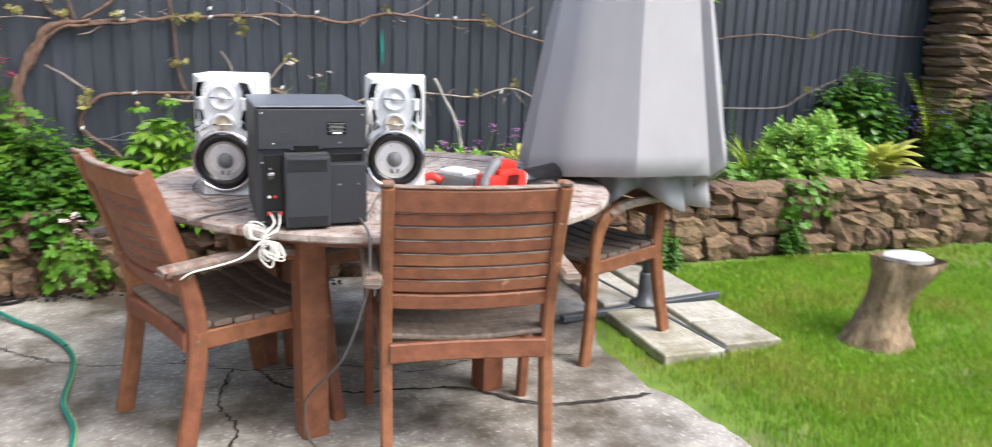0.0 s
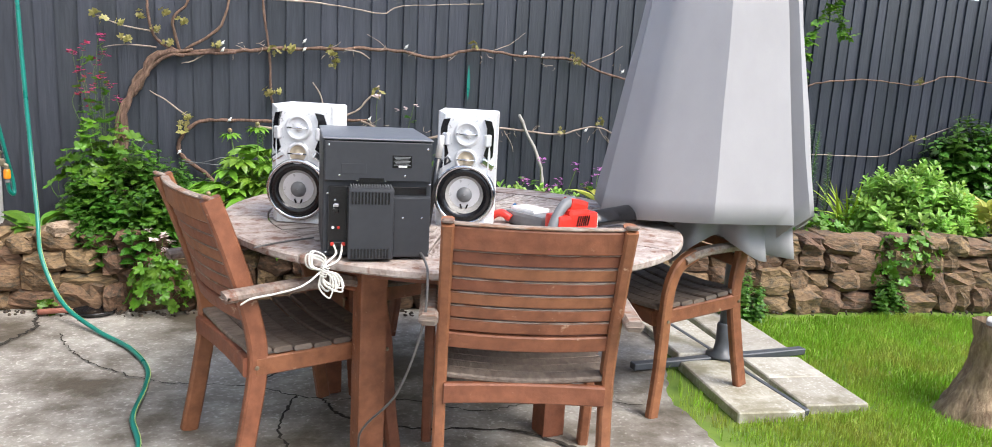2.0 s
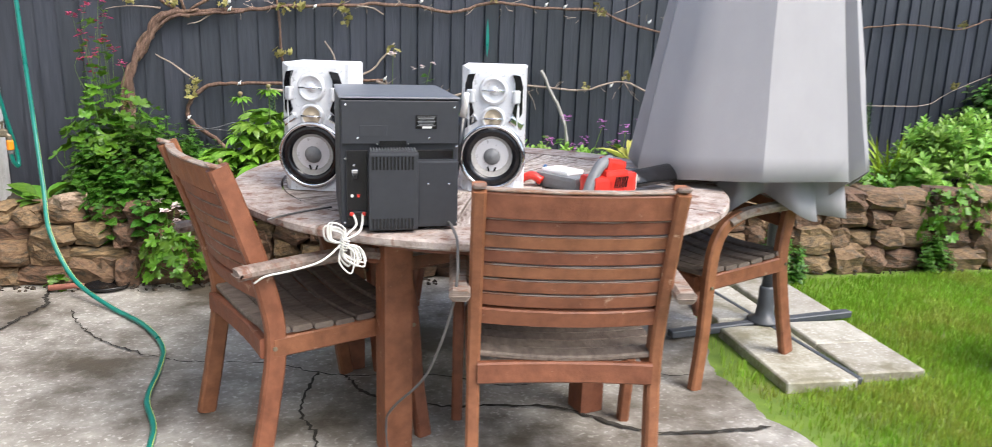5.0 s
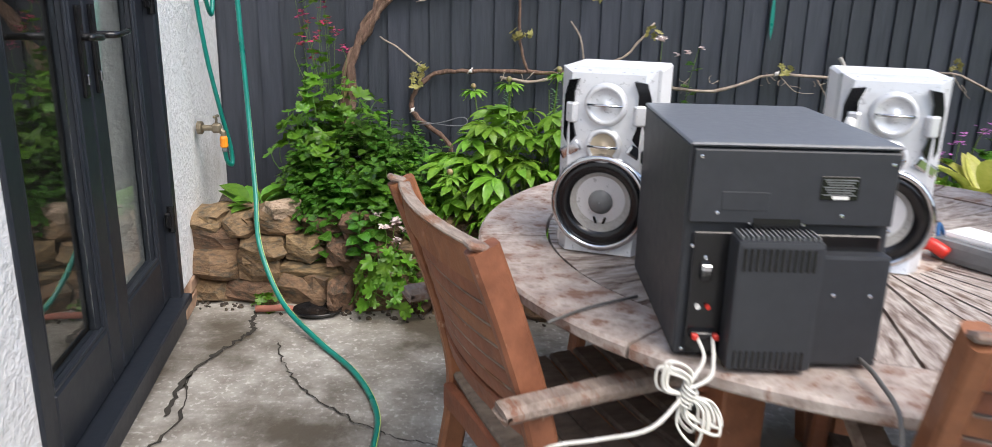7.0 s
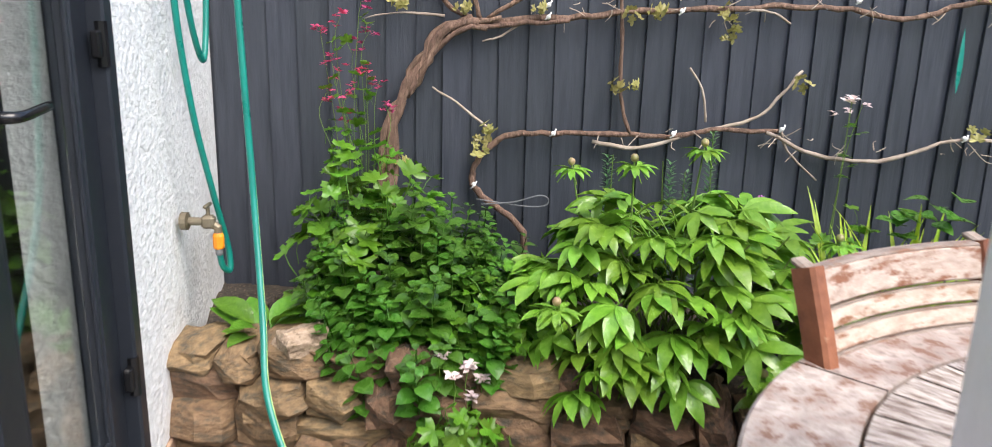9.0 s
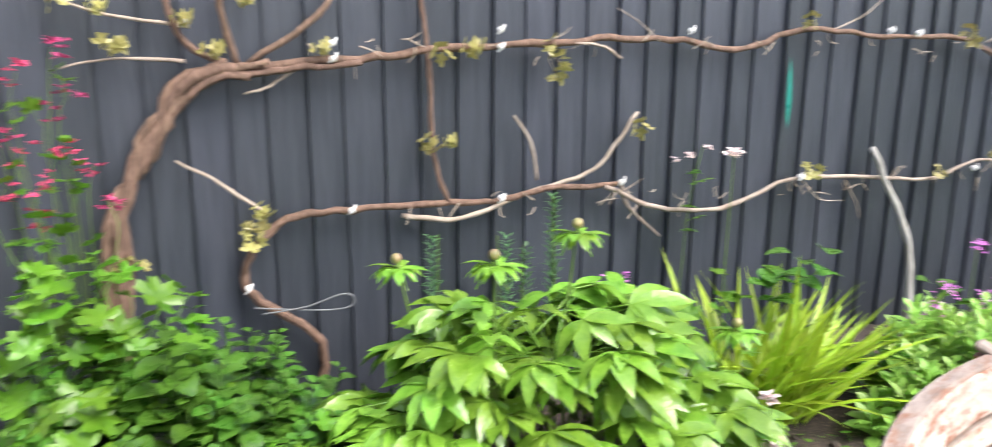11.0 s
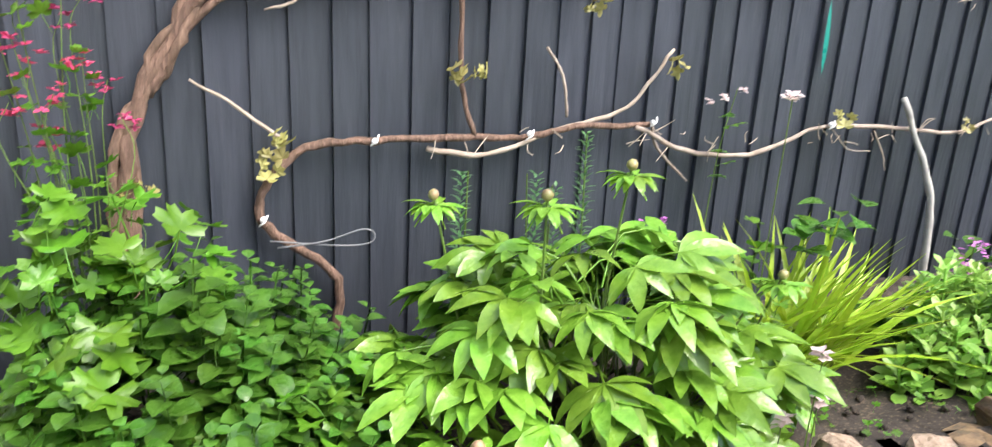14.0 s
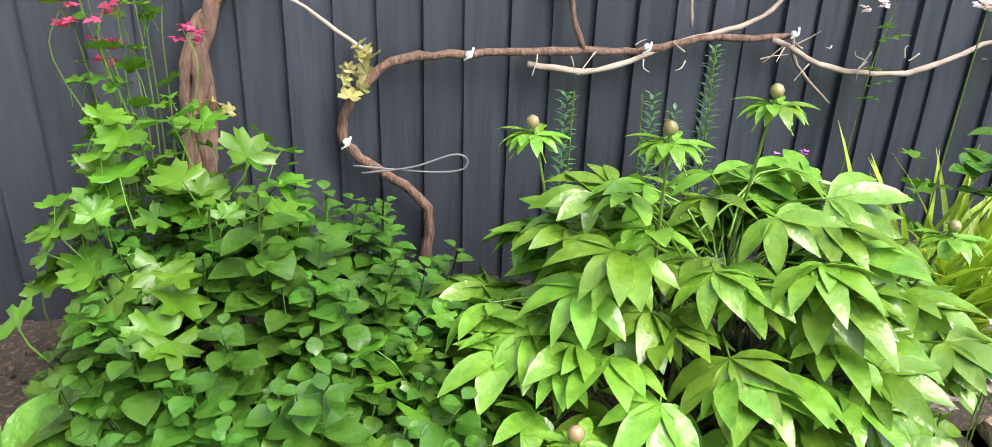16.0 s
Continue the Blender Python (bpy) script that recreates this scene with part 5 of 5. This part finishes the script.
def mound(name, label, cat, centre, rad, n, meshes, s0, s1, up=0.5, part_name="sprig", low=0.0, droop=0.0):
    """A rounded clump of sprigs or leaves over an uneven dome."""
    t = thing(name, label, cat, pose(*centre))
    for i in range(n):
        a, c = U(0, 6.28), U(low, 1.0)
        s = math.sqrt(max(0, 1 - c * c))
        q = Vector((math.cos(a) * 1.5, math.sin(a) * 1.5, c * 2)) + Vector(centre)
        sh = U(0.78, 1.02) * (1 + 0.25 * noise.noise(q * 1.7))
        p = Vector((rad[0] * s * math.cos(a), rad[1] * s * math.sin(a), rad[2] * c)) * sh
        d = Vector((s * math.cos(a) * (1 - up), s * math.sin(a) * (1 - up), up + c * 0.3 - droop))
        if part_name == "sprig":
            m_ = Matrix.Translation(p) @ Vector((0, 0, 1)).rotation_difference(d.normalized()).to_matrix().to_4x4() @ pose(0, 0, 0, 0, 0, U(0, 360)) @ Matrix.Scale(U(s0, s1), 4)
        else:
            m_ = Matrix.Translation(p) @ Vector((0, 0, 1)).rotation_difference(d.normalized()).to_matrix().to_4x4() @ pose(0, 0, 0, U(-25, 25), U(-25, 25), U(0, 360)) @ Matrix.Scale(U(s0, s1), 4)
        piece(part_name, random.choice(meshes), t, m_)
    return t


mound("mint", "dense dark green mint in front of the fence", "plant", (-0.819, 5.186, 0.305), (0.36, 0.32, 0.36), 130, MINTS, 0.9, 1.3, 0.75)
mound("mint", "low mint spreading over the stone wall", "plant", (-0.733, 4.945, 0.275), (0.34, 0.22, 0.22), 90, MINTS, 0.8, 1.2, 0.7)
mound("columbine_leaves", "light green lobed columbine leaves under crimson flowers", "plant", (-0.966, 5.248, 0.305), (0.30, 0.28, 0.56), 230, LOBED, 0.7, 1.35, 0.5, "leaf")
mound("columbine_leaves", "light green lobed leaves along the bed's edge", "plant", (-0.64, 4.944, 0.275), (0.30, 0.2, 0.30), 110, LOBED, 0.7, 1.2, 0.5, "leaf")
mound("wall_geranium", "bright green lobed leaves growing from the stone wall", "plant", (-0.63, 4.65, 0.115), (0.16, 0.09, 0.18), 75, LOBED, 0.55, 1.05, 0.3, "leaf", -0.3)
mound("wall_geranium", "small green lobed leaves at the foot of the stone wall", "plant", (-0.269, 4.62, -0.035), (0.07, 0.07, 0.18), 30, LOBED, 0.4, 0.7, 0.4, "leaf")
mound("wall_geranium", "small weed leaves in a wall joint", "plant", (-1.169, 4.711, -0.005), (0.06, 0.05, 0.08), 18, LOBED, 0.3, 0.6, 0.4, "leaf")
mound("wall_geranium", "bright green lobed leaves hanging over the stone wall", "plant", (3.645, 4.324, 0.28), (0.26, 0.10, 0.20), 110, LOBED, 0.55, 1.0, 0.3, "leaf", -0.4)
mound("wall_geranium", "small green tuft at the foot of the wall", "plant", (3.46, 4.26, 0), (0.10, 0.09, 0.16), 45, MINTS, 0.4, 0.6, 0.6)
mound("violet_clump", "low leafy clump with tiny violet flowers by the wall", "plant", (2.463, 4.271, 0), (0.14, 0.12, 0.20), 70, MINTS, 0.45, 0.7, 0.6)
mound("ground_cover", "fresh green low ground cover behind the stone wall", "plant", (3.094, 4.694, 0.34), (0.42, 0.24, 0.22), 150, LOBED, 0.6, 1.1, 0.5, "leaf")
mound("ground_cover", "fresh green low ground cover beside the columbines", "plant", (0.595, 5.309, 0.279), (0.2, 0.2, 0.42), 45, LOBED, 0.6, 1.0, 0.5, "leaf")

# dock leaves at the house corner
DOCK = []
for k in range(3):
    bm = bmesh.new()
    leaf(bm, 0.24, 0.12, pose(0, 0, 0), 0.5, 0.3, 6, 0.5)
    DOCK.append(to_mesh("leaf", bm, M_GERAN, smooth=True))
dock = thing("dock_plant", "broad-leaved green dock plant in the corner by the white wall", "plant", pose(-1.266, 4.999, 0.275))
for i in range(26):
    a = U(0, 6.28)
    piece("leaf", random.choice(DOCK), dock, aim((0.03 * math.cos(a), 0.03 * math.sin(a), U(0, 0.12)), (math.cos(a), math.sin(a), U(0.0, 1.2)), U(-20, 20), U(0.45, 0.78)))

# strap-leaved clump
BLADES = []
for k in range(4):
    bm = bmesh.new()
    leaf(bm, 0.52, 0.024, pose(0, 0, 0), (0.25, 0.55, 0.9, 0.12)[k], 0.5, 7, 0.35)
    BLADES.append(to_mesh("blade", bm, M_BLADE, smooth=True))


def straps(centre, n, spread, s0, s1, label, lean=(0, 0)):
    t = thing("strap_leaved_clump", label, "plant", pose(*centre))
    for i in range(n):
        a = U(0, 6.28)
        piece("blade", random.choice(BLADES), t, aim((U(-spread, spread), U(-spread, spread) * 0.6, 0), (math.cos(a) * U(0.1, 0.9) + lean[0], math.sin(a) * U(0.1, 0.7) + lean[1], 1), U(-40, 40), U(s0, s1)))
    return t


straps((0.76, 5.222, 0.284), 120, 0.14, 0.7, 1.1, "clump of yellow-green arching strap leaves", (0.35, -0.1))
straps((3.797, 5.078, 0.33), 26, 0.07, 0.6, 0.85, "upright green sword leaves behind the sedum")
straps((2.015, 4.51, 0.042), 14, 0.06, 0.5, 0.7, "green leaves behind the garden chair")

# sedum mounds
ROSES = []
for k in range(4):
    bm = bmesh.new()
    tube(bm, [(0, 0, -0.14), (0, 0, 0.03)], 0.004, 0.003, 4, caps=False)
    for j in range(13):
        s = 0.085 - 0.0038 * j
        leaf(bm, s, s * 0.50, pose(0, 0, -0.05 + 0.008 * j, 0, 0, 137.5 * j) @ pose(0, 0.004, 0, 8 + 4.2 * j, 0, 0), 0.15, 0.25, 4, 0.6)
    bmesh.ops.remove_doubles(bm, verts=bm.verts[:], dist=0.0035)
    ROSES.append(to_mesh("sprig", bm, M_SEDUM, smooth=True))
mound("sedum", "light green fleshy sedum clump", "plant", (1.47, 5.05, 0.306), (0.44, 0.26, 0.26), 150, ROSES, 0.8, 1.25, 0.75)
mound("sedum", "light green fleshy sedum clump behind the table", "plant", (2.5, 5.0, 0.324), (0.32, 0.24, 0.22), 90, ROSES, 0.8, 1.2, 0.75)
mound("sedum", "big rounded light green sedum behind the stone wall", "plant", (4.182, 4.937, 0.36), (0.48, 0.34, 0.40), 240, ROSES, 0.85, 1.3, 0.6)
mound("dark_shrub", "dark green leafy shrub against the fence", "plant", (5.234, 5.5, 0.33), (0.45, 0.18, 0.70), 120, MINTS, 1.1, 1.7, 0.6)
mound("edging_plants", "mixed green foliage at the end of the bed", "plant", (6.399, 5.111, 0.33), (0.6, 0.4, 0.45), 170, MINTS, 1.0, 1.5, 0.6)

HOSTA = []
for k in range(3):
    bm = bmesh.new()
    leaf(bm, 0.26, 0.105, pose(0, 0, 0), (0.5, 0.8, 0.3)[k], 0.35, 6, 0.45)
    HOSTA.append(to_mesh("leaf", bm, M_YELLOW, smooth=True))
for c, s in (((4.72, 4.8, 0.36), 1.05), ((1.94, 5.0, 0.35), 1.0)):
    t = thing("hosta", "yellow-leaved hosta in the raised bed", "plant", pose(*c))
    for i in range(46):
        a = U(0, 6.28)
        piece("leaf", random.choice(HOSTA), t, aim((0.05 * math.cos(a), 0.05 * math.sin(a), U(0, 0.16)), (math.cos(a), math.sin(a), U(0.2, 1.5)), U(-20, 20), s * U(0.7, 1.1)))


# spires of narrow leaves
def spire(x, y, z0, z1, label="feathery upright green spire"):
    t = thing("toadflax", label, "plant", pose(x, y, z0))
    bm = bmesh.new()
    tube(bm, spline([(0, 0, 0), (U(-0.02, 0.02), 0, (z1 - z0) * 0.5), (U(-0.03, 0.03), U(-0.02, 0.02), z1 - z0)], 4), 0.004, 0.002, 5)
    st_ = part("stalk", bm, M_STEM, t)
    bm = bmesh.new()
    n = int((z1 - z0) * 260)
    for i in range(n):
        u = i / n
        L = 0.055 * (1 - 0.55 * u) * U(0.8, 1.2)
        leaf(bm, L, 0.012, pose(0, 0, (z1 - z0) * (0.12 + 0.88 * u), 0, 0, 137.5 * i) @ pose(0, 0.003, 0, U(15, 50), 0, 0), 0.3, 0.1, 2, 0.4)
    part("needle_leaves", bm, M_SPIRE, t)


for x, y, z1 in ((-0.16, 5.436, 0.875), (0.215, 5.493, 0.955), (0.074, 5.492, 0.845), (0.137, 5.5, 0.805), (3.382, 5.052, 1.06), (3.476, 5.098, 1.02), (3.292, 5.028, 0.95), (3.543, 5.044, 0.88), (3.43, 5.132, 0.8)):
    spire(x, y, bed_top(x), z1)

# fern
fern = thing("fern", "tall bright green fern at the end of the bed", "plant", pose(6, 5.397, 0.33))
for i in range(9):
    a = 0.7 * i
    bm = bmesh.new()
    L = U(0.6, 0.8)
    line = spline([(0, 0, 0), (0.08 * math.cos(a), 0.08 * math.sin(a), L * 0.5), (0.28 * math.cos(a), 0.28 * math.sin(a), L)], 8)
    tube(bm, line, 0.004, 0.002, 4)
    for j, p in enumerate(line[3:]):
        s = 0.12 * (1 - j / len(line)) + 0.02
        for h in (-1, 1):
            leaf(bm, s, 0.022, aim(p, (-math.sin(a) * h, math.cos(a) * h, 0.25)), 0.3, 0.1, 3, 0.35)
    part("frond", bm, M_BLADE, fern)


# flowers
def petals(bm, c, r, n=5):
    for j in range(n):
        leaf(bm, r, r * 0.75, Matrix.Translation(c) @ pose(0, 0, 0, U(-10, 40), U(-30, 30), 360 * j / n + U(-10, 10)), 0.2, 0.25, 2, 0.6)


col = thing("columbine", "crimson columbine flowers on thin stems", "flower", pose(-1.012, 5.303, 0.345))
heads = [(-0.05, 0.0, 0.97), (0.04, 0.02, 0.93), (-0.08, -0.02, 0.85), (0.03, 0.0, 0.81), (-0.02, -0.03, 0.75), (0.07, 0.02, 0.77), (-0.1, 0.0, 0.73), (0.0, 0.03, 0.89), (0.09, 0.0, 0.70), (-0.04, 0.0, 0.66), (-0.12, 0.02, 0.94), (0.02, -0.02, 1.02), (-0.06, 0.03, 0.80)]
for p in heads:
    bm = bmesh.new()
    tube(bm, spline([(p[0] * 0.3, 0, 0.1), (p[0] * 0.5 + U(-0.03, 0.03), U(-0.02, 0.02), p[2] * 0.6), (p[0] + U(-0.03, 0.03), p[1], p[2] - 0.08), p], 4), 0.0018, 0.0012, 4, caps=False)
    part("stem", bm, M_STEM, col)
    for k in range(4):
        z = U(0.45, p[2] - 0.04)
        piece("leaf", random.choice(LOBED), col, aim((p[0] * 0.8 + U(-0.03, 0.03), U(-0.03, 0.03), z), (U(-1, 1), U(-1, 0.3), U(-0.2, 0.6)), U(-30, 30), U(0.35, 0.7)))
for p in heads:
    bm = bmesh.new()
    for k in range(5):
        petals(bm, Vector(p) + Vector((U(-0.025, 0.025), U(-0.02, 0.02), U(-0.03, 0.02))), U(0.014, 0.022), 6)
    part("flower", bm, M_CRIM, col, "crimson flower head")
hon = thing("honesty", "purple honesty flowers above the sedum", "flower", pose(1.658, 5.202, 0.313))
for x, z in ((1.63, 0.78), (1.52, 0.65), (1.75, 0.64), (1.87, 0.74), (2.02, 0.71), (2.2, 0.80), (1.49, 0.59), (1.68, 0.60), (2.12, 0.76), (2.3, 0.86), (2.4, 0.78), (2.25, 0.70), (1.95, 0.62), (2.5, 0.72)):
    bm = bmesh.new()
    stem(bm, (U(-0.1, 0.1) + (x - 1.75) * 0.8, 0, 0), (x - 1.75, 0, z - 0.33), 0.003, 0.02)
    st_ = part("stalk", bm, M_STEM, hon)
    bm = bmesh.new()
    for k in range(13):
        petals(bm, Vector((x - 1.75 + U(-0.03, 0.03), U(-0.03, 0.03), z - 0.33 + U(-0.03, 0.03))), 0.013, 4)
    part("flower_head", bm, M_PURP, st_, "purple flower head")
for x in (0.33, 0.42):
    bm = bmesh.new()
    for k in range(6):
        petals(bm, Vector((x - 1.75 + U(-0.02, 0.02), 0.03, 0.45 + U(-0.02, 0.02))), 0.011, 4)
    part("flower_head", bm, M_PURP, hon, "purple flower head")
HON = []
for k in range(2):
    bm = bmesh.new()
    leaf(bm, 0.10, 0.075, pose(0, 0, 0), 0.4, 0.25, 5, 0.4)
    HON.append(to_mesh("leaf", bm, M_MINT, smooth=True))
for i in range(60):
    x, z = random.choice(((0.9, 0.78), (1.05, 0.80), (1.2, 0.5), (1.4, 0.5), (1.6, 0.62), (1.9, 0.65), (2.2, 0.68), (2.4, 0.6)))
    a = U(0, 6.28)
    piece("leaf", random.choice(HON), hon, aim((x - 1.75 + U(-0.06, 0.06), U(-0.05, 0.12), z - 0.33 + U(-0.12, 0.02)), (math.cos(a), math.sin(a) - 0.4, U(-0.2, 0.7)), U(-20, 20), U(0.7, 1.1)))
blue = thing("bluebells", "small blue flowers among the leaves", "flower", pose(5.487, 5.211, 0.33))
bm = bmesh.new()
for i in range(40):
    petals(bm, Vector((U(-0.25, 0.55), U(-0.15, 0.15), U(0.30, 0.52))), 0.018, 5)
part("flowers", bm, M_BLUE, blue)
pale = thing("pale_columbine", "pale pink nodding flowers in front of the peony", "flower", pose(0.375, 4.719, 0.275))
for x, y, z in ((0.02, 0.0, 0.36), (-0.06, 0.0, 0.22), (0.05, 0.02, 0.24), (0.10, 0.3, 0.85), (-1.0, 0.0, 0.12), (-1.04, -0.02, 0.10), (-0.96, 0.0, 0.08), (-1.08, 0.02, 0.14), (-1.0, -0.05, 0.05)):
    bm = bmesh.new()
    stem(bm, (x * 1.0, y, 0), (x, y, z), 0.002, 0.01)
    part("stalk", bm, M_STEM, pale)
    bm = bmesh.new()
    for k in range(3):
        petals(bm, Vector((x + U(-0.012, 0.012), y, z + U(-0.01, 0.01))), 0.026, 5)
    part("flower", bm, M_PINK, pale)

# rose spray leaning down the fence, and a thin climber with pale flowers
rose = thing("rose_spray", "light green rose shoots hanging in front of the fence", "plant", pose(3.684, 5.55, 1.734))
RL = []
for k in range(2):
    bm = bmesh.new()
    for j in range(5):
        leaf(bm, 0.045, 0.028, pose(0, 0.012 * j, 0, 0, 0, (-60, 60, -40, 40, 0)[j]), 0.3, 0.2, 3)
    RL.append(to_mesh("leaf", bm, M_GERAN, smooth=True))
for pts in ([(0.1, 0, 0.5), (0.05, 0, 0.1), (-0.1, -0.03, -0.15), (-0.12, -0.03, -0.36)], [(0.1, 0, 0.5), (0.15, 0, 0.15), (0.25, -0.03, -0.05)]):
    bm = bmesh.new()
    line = spline(pts, 6)
    tube(bm, line, 0.004, 0.002, 5)
    part("shoot", bm, M_STEM, rose)
    for p in line[4:]:
        for h in range(3):
            piece("leaf", random.choice(RL), rose, aim(p, (U(-1, 1), U(-1, 0), U(-0.5, 0.6)), U(-30, 30), U(0.7, 1.2)))
cl = thing("thin_climber", "thin climber with a few pale flowers on the fence", "plant", pose(0.733, 5.62, 0.558))
bm = bmesh.new()
tube(bm, spline([(0.0, 0, 0), (0.02, 0, 0.3), (0.06, 0, 0.5)], 6), 0.002, 0.0015, 5)
part("stem", bm, M_STEM, cl)
for x, z in ((0.06, 0.5), (0.0, 0.47), (-0.05, 0.46)):
    bm = bmesh.new()
    for k in range(3):
        petals(bm, Vector((x + U(-0.01, 0.01), -0.02, z + U(-0.01, 0.01))), 0.018, 4)
    part("flower", bm, M_PINK, cl, "small faded flower")
for z in (0.22, 0.26, 0.3, 0.38, 0.41):
    piece("leaf", RL[0], cl, aim((0.02, -0.01, z), (U(-1, 1), -0.4, 0.2), 0, U(0.6, 0.9)))

# loose white stones and seedlings on the bed
for x, y in ((0.55, 4.74), (0.75, 4.69), (-1.11, 4.86)):
    t = thing("loose_stone", "loose pale sandstone lying on top of the wall", "stone", pose(x, y, 0.335 if x > 0 else 0.40, U(-8, 8), U(-8, 8), U(0, 90)))
    o = piece("stone", random.choice(STONES), t, Matrix.Diagonal((0.15, 0.11, 0.08, 1)))
    o.material_slots[0].link = "OBJECT"
    o.material_slots[0].material = M_PALESTONE
mound("seedlings", "small pale green seedlings on the bare soil", "plant", (0.892, 4.894, 0.29), (0.26, 0.2, 0.06), 60, LOBED, 0.18, 0.4, 0.7, "leaf")
mound("seedlings", "small pale green seedlings on the soil", "plant", (-0.454, 4.912, 0.275), (0.16, 0.2, 0.06), 40, LOBED, 0.18, 0.4, 0.7, "leaf")

# ---- lawn ----
rng = np.random.default_rng(4)


def blades(name, x0, x1, y0, y1, n, h0, h1, w):
    x, y = rng.uniform(x0, x1, n), rng.uniform(y0, y1, n)
    wy = 4.643 - 0.1031 * x
    ed = np.interp(y, [1.69, 2.36, 2.64, 2.93, 3.21, 3.59, 3.97, 4.40], [1.54, 1.55, 1.53, 1.50, 1.49, 1.65, 1.79, 1.94])
    bare = np.sin(x * 3.1 + 1.3 * np.sin(y * 2.3)) * np.sin(y * 2.7 + x)
    keep = (y < wy - 0.10) & (x > ed + rng.uniform(-0.03, 0.12, n)) & (rng.random(n) < np.clip((x - ed) * 1.6 + 0.25, 0, 1) * np.clip(1.3 - 0.9 * np.clip(bare, 0, 1), 0.25, 1))
    slab = (x > 1.65) & (x < 2.35) & (y > 3.02) & (y < 4.35)
    gap = (np.abs(x - 1.996) < 0.02) & (y < 3.3)
    keep &= ~slab | gap
    keep &= (x - 2.723) ** 2 + (y - 2.943) ** 2 > 0.15 ** 2
    x, y = x[keep], y[keep]
    n = len(x)
    a, h = rng.uniform(0, 2 * np.pi, n), rng.uniform(h0, h1, n) * (0.8 + 0.4 * np.sin(x * 5) * np.sin(y * 4))
    la, lx = rng.uniform(0, 2 * np.pi, n), rng.uniform(0.1, 0.7, n) * h
    dx, dy = np.cos(a) * w / 2, np.sin(a) * w / 2
    v = np.empty((n, 5, 3))
    z0 = np.full(n, -0.013)
    v[:, 0] = np.stack([x - dx, y - dy, z0], -1)
    v[:, 1] = np.stack([x + dx, y + dy, z0], -1)
    mx, my = x + np.cos(la) * lx * 0.3, y + np.sin(la) * lx * 0.3
    v[:, 2] = np.stack([mx + dx * 0.7, my + dy * 0.7, h * 0.6], -1)
    v[:, 3] = np.stack([mx - dx * 0.7, my - dy * 0.7, h * 0.6], -1)
    v[:, 4] = np.stack([x + np.cos(la) * lx, y + np.sin(la) * lx, h], -1)
    b = np.arange(n)[:, None] * 5
    faces = [tuple(q) for q in (b + [0, 1, 2, 3]).tolist()] + [tuple(q) for q in (b + [3, 2, 4]).tolist()]
    me = bpy.data.meshes.new(name)
    me.from_pydata(v.reshape(-1, 3).tolist(), [], faces)
    me.materials.append(M_GRASS)
    tagged(new(name, me), "short bright green lawn grass", "grass", kind="stuff")


blades("lawn_grass", 1.45, 4.4, 1.6, 4.4, 110000, 0.016, 0.040, 0.0038)
blades("lawn_grass", 4.4, 8.1, 1.0, 4.4, 30000, 0.03, 0.055, 0.008)
